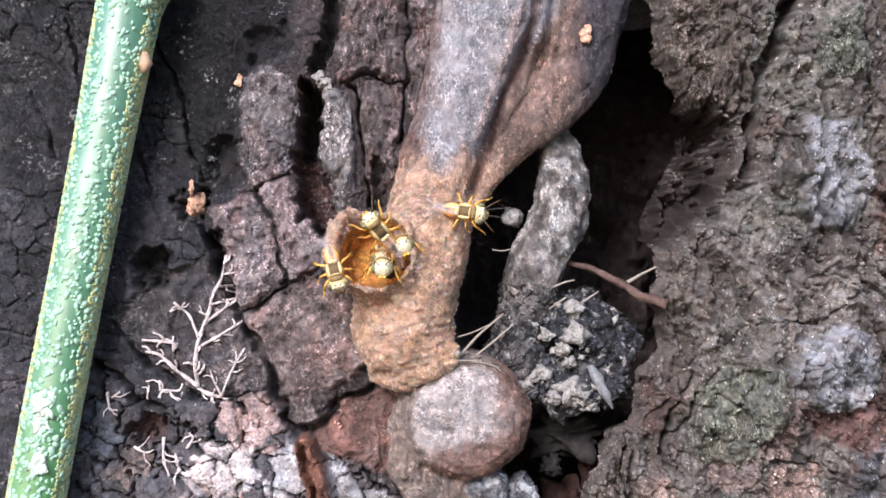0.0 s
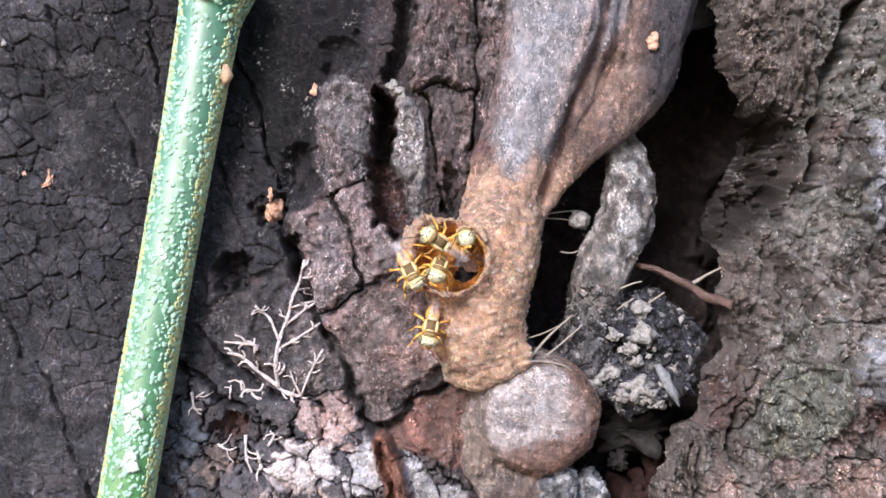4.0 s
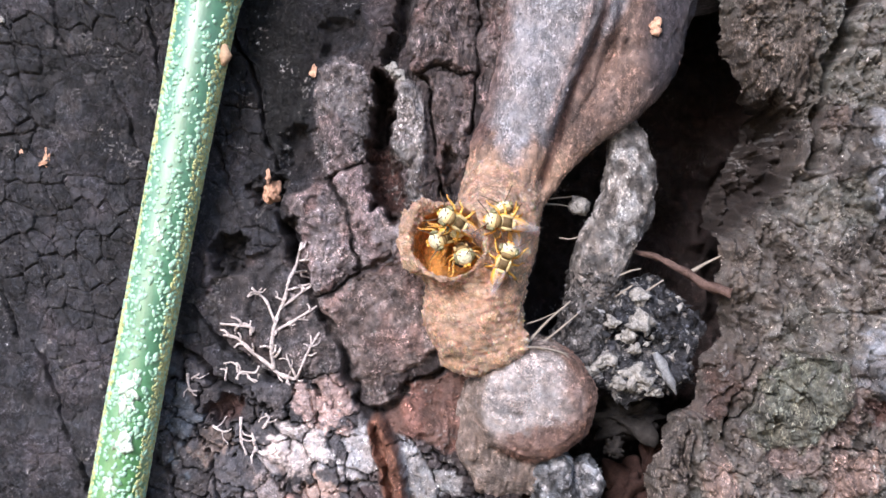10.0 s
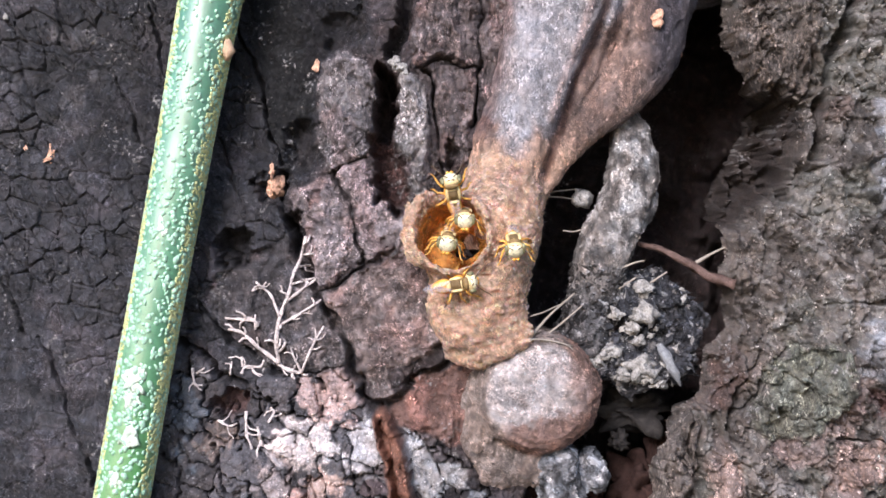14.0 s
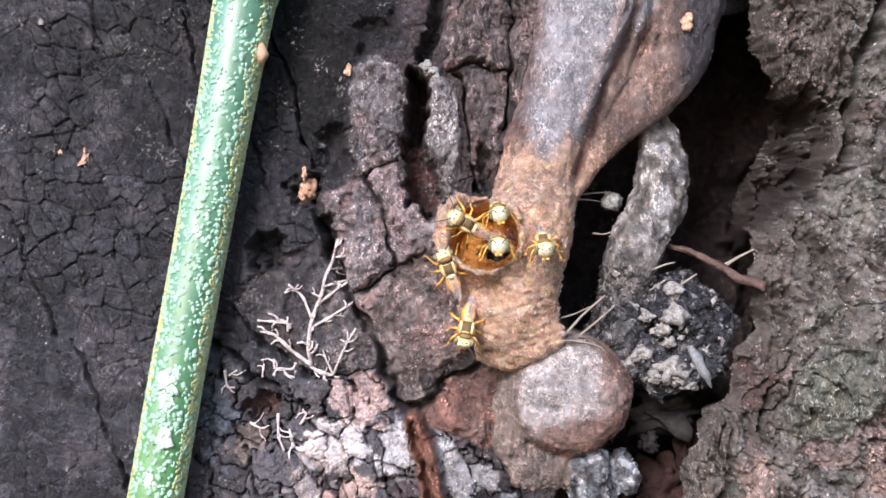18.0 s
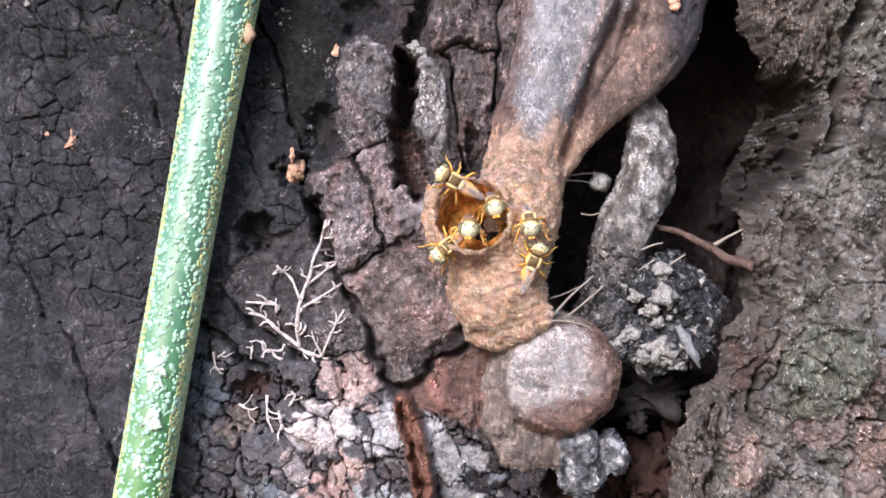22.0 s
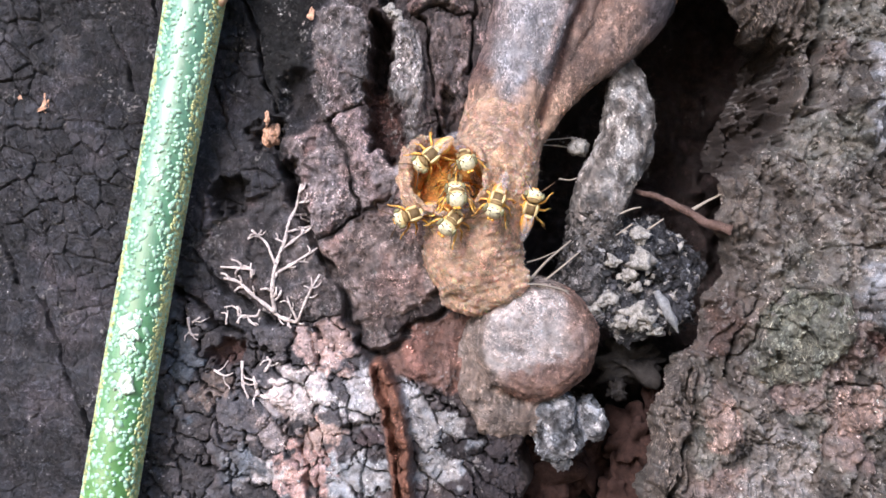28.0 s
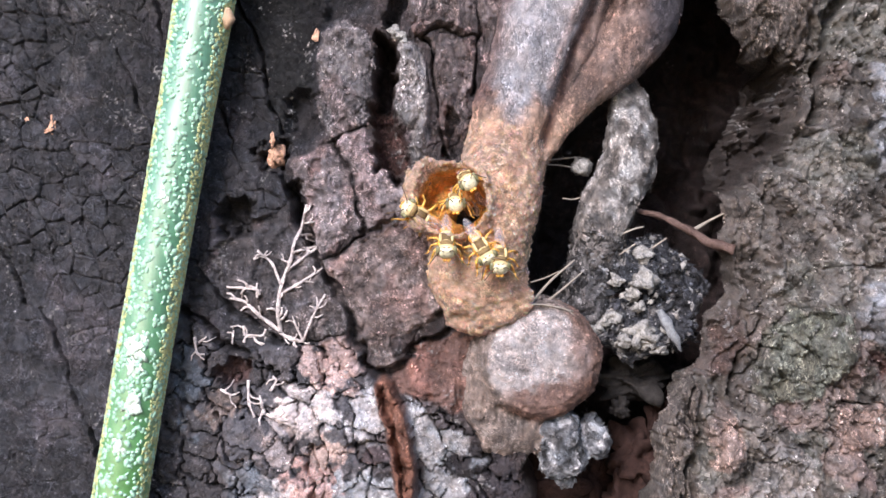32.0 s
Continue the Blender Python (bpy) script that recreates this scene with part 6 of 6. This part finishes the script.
def wing_mesh(name, length, wide, sign, back, lift):
    """A thin rounded wing laid back over the abdomen."""
    n, verts, faces = 14, [], []
    for layer in (0.0, 0.025):
        for i in range(n):
            w = 2 * math.pi * i / n
            x, y = 0.5 - 0.5 * math.cos(w), math.sin(w) * (0.55 + 0.45 * (0.5 - 0.5 * math.cos(w)))
            a = radians(back) * sign
            px, py = -x * length, y * wide * 0.5
            verts.append((px * math.cos(a) - py * math.sin(a) - 0.1, (px * math.sin(a) + py * math.cos(a)) * 1.0 + sign * 0.35, lift + layer + 0.12 * x))
    faces = [tuple(range(n)), tuple(range(2 * n - 1, n - 1, -1))] + [(i, n + i, n + (i + 1) % n, (i + 1) % n) for i in range(n)]
    return mesh_of(name, np.array(verts) * 0.0011, faces, WING)


def make_bee():
    bee = thing("stingless_bee", "small amber stingless bee with pale yellow face at the nest mouth", "bee", group="guard bees")
    head = part_of(bee, "head", ball("head", BEE_YELLOW, (0.46, 0.82, 0.76), (1.28, 0, -0.05)))
    part_of(head, "face", ball("face", BEE_PALE, (0.38, 0.66, 0.68), (1.50, 0, -0.08), 6), "pale cream face")
    part_of(head, "forehead", ball("forehead", BEE_OLIVE, (0.14, 0.36, 0.12), (1.58, 0, 0.44)), "brownish mark on the forehead")
    part_of(head, "crown", ball("crown", BEE_OLIVE, (0.26, 0.56, 0.22), (1.10, 0, 0.62)), "olive-brown crown")
    for s in (1, -1):
        part_of(head, "eye", ball("eye", BEE_EYE, (0.28, 0.20, 0.50), (1.42, s * 0.68, 0.06)), "greenish-grey compound eye")
        part_of(head, "antenna", limb("antenna", BEE_DARK, [(1.75, s * 0.20, 0.22), (2.05, s * 0.48, 0.55), (2.35, s * 0.80, 0.40), (2.70, s * 1.15, 0.05), (2.85, s * 1.35, -0.15)], [0.05, 0.045, 0.055, 0.045, 0.04]), "thin dark antenna")
        part_of(head, "jaw", ball("jaw", BEE_AMBER, (0.20, 0.18, 0.14), (1.62, s * 0.15, -0.72)), "amber jaw")
    thorax = part_of(bee, "thorax", ball("thorax", BEE_THORAX, (0.72, 0.66, 0.66), (0.22, 0, 0.10)), "dark brown furred thorax")
    for s in (1, -1):
        part_of(thorax, "thorax_stripe", ball("thorax_stripe", BEE_YELLOW, (0.58, 0.15, 0.18), (0.22, s * 0.48, 0.50)), "yellow side stripe")
        part_of(thorax, "side_plate", ball("side_plate", BEE_AMBER, (0.52, 0.22, 0.44), (0.22, s * 0.52, -0.10)), "amber side plate")
    part_of(thorax, "collar", ball("collar", BEE_YELLOW, (0.12, 0.56, 0.50), (0.66, 0, 0.14)), "narrow yellow collar")
    part_of(thorax, "scutellum", ball("scutellum", BEE_YELLOW, (0.20, 0.45, 0.20), (-0.42, 0, 0.50)), "yellow hind shield")
    gaster = part_of(bee, "abdomen", ball("abdomen", BEE_AMBER, (1.02, 0.60, 0.52), (-1.25, 0, -0.16), -10, 3, 0.22), "translucent amber abdomen")
    for k, x in enumerate((-0.85, -1.35, -1.80)):
        part_of(gaster, "band", ball("band", BEE_OLIVE if k else BEE_YELLOW, (0.07, 0.61 - 0.09 * k, 0.53 - 0.08 * k), (x, 0, -0.10 - 0.07 * k)), "narrow darker band" if k else "yellow band")
    for s in (1, -1):
        part_of(bee, "forewing", wing_mesh("forewing", 2.5, 0.68, s, 8, 0.70), "clear whitish wing")
        part_of(bee, "hindwing", wing_mesh("hindwing", 1.8, 0.5, s, 14, 0.66), "clear whitish wing")
        for x, reach, aft in ((0.62, 1.05, 0.75), (0.20, 1.25, 0.05), (-0.30, 1.30, -0.95)):
            hind = aft < 0
            leg = part_of(bee, "hind_leg" if hind else "leg", limb("leg", BEE_LEG, [(x, s * 0.45, -0.35), (x + aft * 0.3, s * 0.80, -0.15), (x + aft * 0.55, s * (reach - 0.05), -0.30), (x + aft * 0.9, s * (reach + 0.15), -0.75)],
                          [0.10, 0.13, 0.11, 0.20 if hind else 0.10]))
            part_of(leg, "foot", limb("foot", BEE_DARK if hind else BEE_LEG, [(x + aft * 0.9, s * (reach + 0.15), -0.75), (x + aft * 1.15, s * (reach + 0.28), -1.05), (x + aft * 1.4, s * (reach + 0.5), -1.15)], [0.10 if hind else 0.08, 0.06, 0.035]), "thin jointed foot")
    return bee


def sit(u, v, h, heading, tilt):
    """A bee's pose on the plan: heading in the trunk's plane, 0 to the right and 90 up; tilt turns its face to the viewer."""
    a, p = radians(heading), radians(tilt)
    ahead = Vector((math.cos(p) * math.cos(a), -math.sin(p), math.cos(p) * math.sin(a)))
    back = Vector((-math.sin(p) * math.cos(a), -math.cos(p), -math.sin(p) * math.sin(a)))
    m = Matrix((ahead, back.cross(ahead), back)).transposed().to_4x4()
    return Matrix.Translation(to_world((u, v, h))) @ m


first = make_bee()
bees = [first] + [copy_thing(first, Matrix()) for _ in range(7)]


def motions():
    walk(bees[0], [(t, sit(*q)) for t, *q in [(0, 3.8, 3.73, 9, 130, 30), (1, 1.9, 4.22, 9, 130, 30), (2, 2, 3.74, 9, 140, 30), (5, 2.49, 2.75, 9, 150, 20), (6, 1.13, 0.71, 7.5, 180, 40), (7, 1.05, 3.13, 9, 150, 20), (8, 0, 2.94, 8.5, 170, 10), (9, 4.6, 4.64, 7.5, 200, 55), (10, 4.18, 3.69, 8.5, 150, 30), (11, 2.9, 5.2, 8.5, 195, 20), (12, 2.4, 4.9, 6.2, 205, 60), (13, 3.21, 4.07, 6, 270, 74), (13.25, 3.25, 4.49, 6.5, 227.5, 64.5), (13.5, 3.3, 4.9, 7, 185, 55), (13.75, 3.34, 5.24, 7.25, 142.5, 42.5), (14, 3.39, 5.58, 7.5, 100, 30), (17, 1.48, 1.55, 9, 150, 25), (18, 1.77, 2.99, 9, 150, 25), (19, 1.45, 2.82, 9, 150, 25), (20, 0.95, 2.63, 9, 150, 25), (21, 1.83, 3.47, 9, 150, 15), (22, 1.76, 4.95, 9.2, 150, 12), (23, 1.48, 4.19, 9.6, 160, 8), (24, 1.56, 3.78, 9.6, 165, 8), (25, 1.55, 3.69, 9.6, 165, 8), (28, 1.97, 3.97, 9.2, 220, 10), (29, 1.32, 3.77, 9.4, 230, 10), (29.5, 1.78, 3.57, 8.8, 240, 30), (30, 3.45, 3.56, 6.3, 270, 72), (31, 3.88, 3.74, 5.8, 270, 74), (32, 5.65, -0.28, -1.8, 270, 80)]])
    walk(bees[1], [(t, sit(*q)) for t, *q in [(0, -0.14, 0.54, 8.6, 285, 22), (1, -0.19, 0.66, 8.6, 290, 22), (2, -0.66, 0.65, 8.4, 300, 27), (5, -0.34, 1.04, 8.2, 290, 32), (6, -0.67, 0.6, 8, 270, 27), (7, -0.23, 0.32, 8, 265, 17), (8, -0.3, 0.55, 7.5, 240, 22), (9, 5.65, -0.28, -1.8, 200, 80), (10, 3.13, 2.43, 6, 200, 50), (11, 5.65, -0.28, -1.8, 220, 80), (12, 5.65, -0.28, -1.8, 220, 80), (13, 5.65, -0.28, -1.8, 200, 80), (14, 5.65, -0.28, -1.8, 180, 80), (17, 0.69, -1.54, 7, 120, 17), (18, 0.06, -1.14, 7, 110, 12), (19, -0.31, 0.56, 7, 100, 12), (20, -0.72, -0.59, 7, 110, 17), (20.5, 0.38, -0.93, 7.25, 155, 24.5), (21, 1.48, -1.26, 7.5, 200, 32), (22, 1.08, -0.64, 7, 220, 27), (23, 2.48, -1.73, 8, 250, 47), (24, 3.03, -1.97, 8.3, 260, 40), (25, 4.95, -2.09, 8.7, 260, 47), (28, 0.34, -1.17, 6.5, 200, 17), (29, 0.66, -2.33, 7, 150, 17), (30, 1.22, -2.35, 7.5, 130, 17), (31, -0.04, -0.4, 7, 110, 17), (32, 0.45, 0.6, 6.5, 150, 27)]])
    walk(bees[2], [(t, sit(*q)) for t, *q in [(0, 5.69, 2.85, 6.5, -70, 79), (1, 5.46, 3.08, 6.5, -70, 79), (2, 4.98, 3.27, 6.5, -70, 79), (5, 4.57, 4.21, 6.5, -80, 79), (6, 5.01, 3.13, 6.5, -80, 79), (7, 4.53, 3.86, 6.5, -80, 79), (8, 4.31, 3.92, 6.5, -90, 79), (9, 5.47, 1.99, 7, -60, 74), (10, 4.04, 3.51, 6, -90, 74), (11, 3.11, 3.16, 6, -100, 74), (12, 4.17, 3.99, 6, -90, 74), (13, 4.55, 3.97, 6, -90, 76), (14, 4.44, 3.67, 6, -90, 76), (17, 4.01, 4.06, 6.5, -90, 76), (18, 4.52, 4.33, 6.5, -80, 76), (19, 4.33, 3.66, 6.5, -80, 76), (20, 4.97, 3.27, 6.5, -70, 76), (21, 4.83, 3.27, 6.5, -80, 76), (22, 5.2, 3.08, 6.5, -80, 76), (23, 5.08, 3.25, 6.5, -80, 76), (24, 4.94, 2.99, 6.5, -80, 76), (25, 5.28, 3.24, 6.5, -80, 76), (28, 4.81, 3.78, 7, -70, 69), (29, 4.05, 3.86, 6.5, -80, 76), (30, 5.2, 1.98, 6, -60, 76), (31, 5.06, 2.99, 6, -60, 76), (32, 4.59, 3.89, 6, -60, 76)]])
    walk(bees[3], [(t, sit(*q)) for t, *q in [(0, 3.99, 0.84, 8, -90, 82), (1, 3.57, 0.58, 8, -95, 76), (2, 1.79, 1.64, 8, -110, 50), (5, 2.49, 1.21, 7.5, -110, 50), (6, 2.67, 1.35, 7, -90, 74), (7, 4.83, 1.53, 6.5, -90, 79), (8, 3.54, 1.18, 8, -90, 74), (9, 5.65, -0.28, -1.8, -60, 80), (10, 4.57, 1.11, 6.5, -70, 74), (11, 4.85, 1.13, 7, -60, 69), (12, 2.64, 1.37, 7, -100, 76), (13, 3.06, 1.4, 7.5, -95, 80), (14, 2.89, 1.56, 7, -100, 76), (17, 4.7, 1.73, 7.5, -60, 76), (18, 4.44, 1.33, 8, -90, 82), (19, 3.35, 0.56, 8, -95, 82), (20, 3.76, 0.78, 8, -95, 82), (21, 3.88, 0.82, 8, -90, 82), (22, 2.88, 1, 8, -95, 82), (23, 3.5, 0.7, 8.3, -92, 84), (24, 2.53, 0, 8, -100, 76), (25, 2.56, 1.49, 7.5, -110, 69), (28, 4.05, 0.26, 8.5, -90, 80), (29, 2.85, 0.6, 8.3, -90, 76), (30, 3.83, 3.36, 5.5, -90, 74), (31, 3.71, 1.3, 6, -90, 76), (32, 3.61, 2.01, 5, -90, 76)]])
    walk(bees[4], [(t, sit(*q)) for t, *q in [(0, 11.17, 5.59, 7, -10, 28), (1, 11.07, 4.16, 6.8, -40, 28), (2, 7.66, 3.45, 7.3, 20, 43), (5, 5.23, 2.68, 2, 60, 40), (6, 5.73, 2.15, 3, 80, 48), (7, 5.97, 6.62, 7.3, 150, 18), (7.5, 7.49, 6.73, 7.3, 215, 18), (8, 9.02, 6.85, 7.3, 280, 18), (9, 8.48, 5.94, 7.6, 300, 18), (9.5, 8.48, 4.84, 7.8, 235, 20.5), (10, 8.49, 3.74, 8, 170, 23), (11, 8.41, 1.37, 8, 200, 38), (12, 7.74, 1.11, 8, 230, 48), (13, 8.57, 1.45, 7.8, 275, 62), (14, 8.81, 1.37, 7.8, 275, 62), (17, 8.23, 1.22, 7.8, 270, 62), (18, 8.55, 1.48, 7.6, 275, 62), (19, 8.11, 1.48, 7.6, 265, 62), (20, 8.27, 1.69, 7.6, 270, 62), (21, 8.39, 1.18, 7.6, 275, 62), (22, 8.36, 1.54, 7.6, 275, 62), (23, 8.44, 0.92, 7.8, 275, 62), (24, 8.66, 0.88, 7.6, 275, 62), (25, 8.68, 1.47, 7.6, 275, 62), (28, 7.68, 0, 8.2, 250, 43), (29, 6.75, -0.18, 8.6, 240, 38), (30, 7.06, -0.74, 8.4, 250, 38), (31, 6.6, -1.89, 8.6, 260, 43), (32, 7.48, -3.05, 8.2, 270, 48)]])
    walk(bees[5], [(t, sit(*q)) for t, *q in [(0, 3.85, 2.44, 2, -90, 50), (1, 1.9, 0.64, 5, -100, 50), (2, 1.27, 0.51, 7, -120, 48), (5, 1.95, -5.71, 7, -95, 23), (6, 3.55, -5.32, 7.2, -90, 38), (7, 2.05, -2.21, 7.4, -80, 23), (8, 3.53, -2.24, 8.2, -20, 23), (9, 6.71, -1.75, 8.2, 40, 23), (10, 8.17, 0.05, 8, 70, 23), (11, 7.06, -1.35, 8.2, 90, 23), (12, 5.67, -0.61, 8.4, 95, 23), (13, 5.09, -2.19, 8.4, 92, 18), (14, 3.6, -2.47, 8.2, 10, 18), (17, 4.18, -4.34, 8, -15, 18), (17.5, 2.92, -5.28, 7.5, -57.5, 20.5), (18, 1.66, -6.22, 7, -100, 23), (19, 1.85, -6.89, 6.8, -110, 23), (19.5, 2.49, -7.47, 6.9, -65, 20.5), (20, 3.12, -8.05, 7, -20, 18), (21, 4.53, -6.65, 8, -5, 18), (22, 8.76, -2.24, 7, 70, 18), (23, 9.39, -0.9, 7.4, 90, 18), (23.5, 9.02, 2.68, 7, 115, 23), (24, 8.01, 5.39, 6.6, 140, 23), (24.5, 3.79, 5.59, 7.5, 180, 18), (25, 5.65, -0.28, -1.8, 180, 80), (28, 3.79, -1.75, 8.5, 230, 48), (29, 3.24, -1.87, 8.6, 210, 33), (29.5, 3.06, -3.05, 8.5, 275, 28), (30, 2.88, -4.23, 8.4, 340, 23), (31, 1.68, -3.63, 8.5, 370, 23), (31.5, 2.2, -2.67, 8.4, 320, 38), (32, 2.72, -1.71, 8.3, 270, 53)]])
    walk(bees[6], [(t, sit(*q)) for t, *q in [(0, 5.65, -0.28, -1.8, -80, 80), (1, 5.65, -0.28, -1.8, -80, 80), (2, 5.65, -0.28, -1.8, -80, 80), (5, 5.65, -0.28, -1.8, -80, 80), (6, 5.65, -0.28, -1.8, -80, 80), (7, 5.65, -0.28, -1.8, -80, 80), (8, 5.65, -0.28, -1.8, -80, 80), (8.6, 4.4, 1.2, 5.8, 0, 70), (8.8, 6.4, 3.6, 8.2, 50, 30), (9, 9.56, 3.9, 6.8, 90, 5), (10, 8.75, 3.75, 6.5, 110, 5), (10.5, 6.6, 3.2, 8, 190, 40), (10.8, 4.6, 1.4, 6, 270, 75), (11, 5.65, -0.28, -1.8, 280, 80), (12, 4.9, 1.4, 8.5, 300, 25), (13, 5.65, -0.28, -1.8, 280, 80), (14, 5.65, -0.28, -1.8, 280, 80), (17, 5.65, -0.28, -1.8, 280, 80), (18, 5.65, -0.28, -1.8, 280, 80), (19, 5.65, -0.28, -1.8, 280, 80), (20, 5.65, -0.28, -1.8, 280, 80), (21, 5.65, -0.28, -1.8, 280, 80), (22, 5.65, -0.28, -1.8, 280, 80), (23, 5.65, -0.28, -1.8, 280, 80), (24, 5.65, -0.28, -1.8, 280, 80), (25, 5.65, -0.28, -1.8, 280, 80), (28, 3.95, 1.71, 6, 270, 62), (29, 5.65, -0.28, -1.8, 270, 80), (30, 5.65, -0.28, -1.8, 280, 80), (31, 5.65, -0.28, -1.8, 280, 80), (32, 5.65, -0.28, -1.8, 280, 80)]])
    walk(bees[7], [(t, sit(*q)) for t, *q in [(0, 5.65, -0.28, -1.8, -80, 80), (2, 5.65, -0.28, -1.8, -80, 80), (5, 5.65, -0.28, -1.8, -80, 80), (7, 5.65, -0.28, -1.8, -80, 80), (9, 5.65, -0.28, -1.8, -80, 80), (11, 5.65, -0.28, -1.8, -80, 80), (14, 5.65, -0.28, -1.8, -80, 80), (17, 5.65, -0.28, -1.8, -80, 80), (20, 5.65, -0.28, -1.8, -80, 80), (25, 5.65, -0.28, -1.8, -80, 80), (26, 6.3, 0.49, 7, 0, 35), (27.5, 8.12, -5.74, 8.2, 10, 20), (28, 10.83, -0.93, 5.5, 75, 20), (29, 11.67, 4.03, 6, 50, 20), (29.5, 11.29, 1.56, 5.75, -12.5, 20), (30, 10.9, -0.92, 5.5, -75, 20), (31, 9.29, -1.78, 6.8, -40, 25), (32, 5.75, -2.17, 8.6, -60, 35)]])


motions()
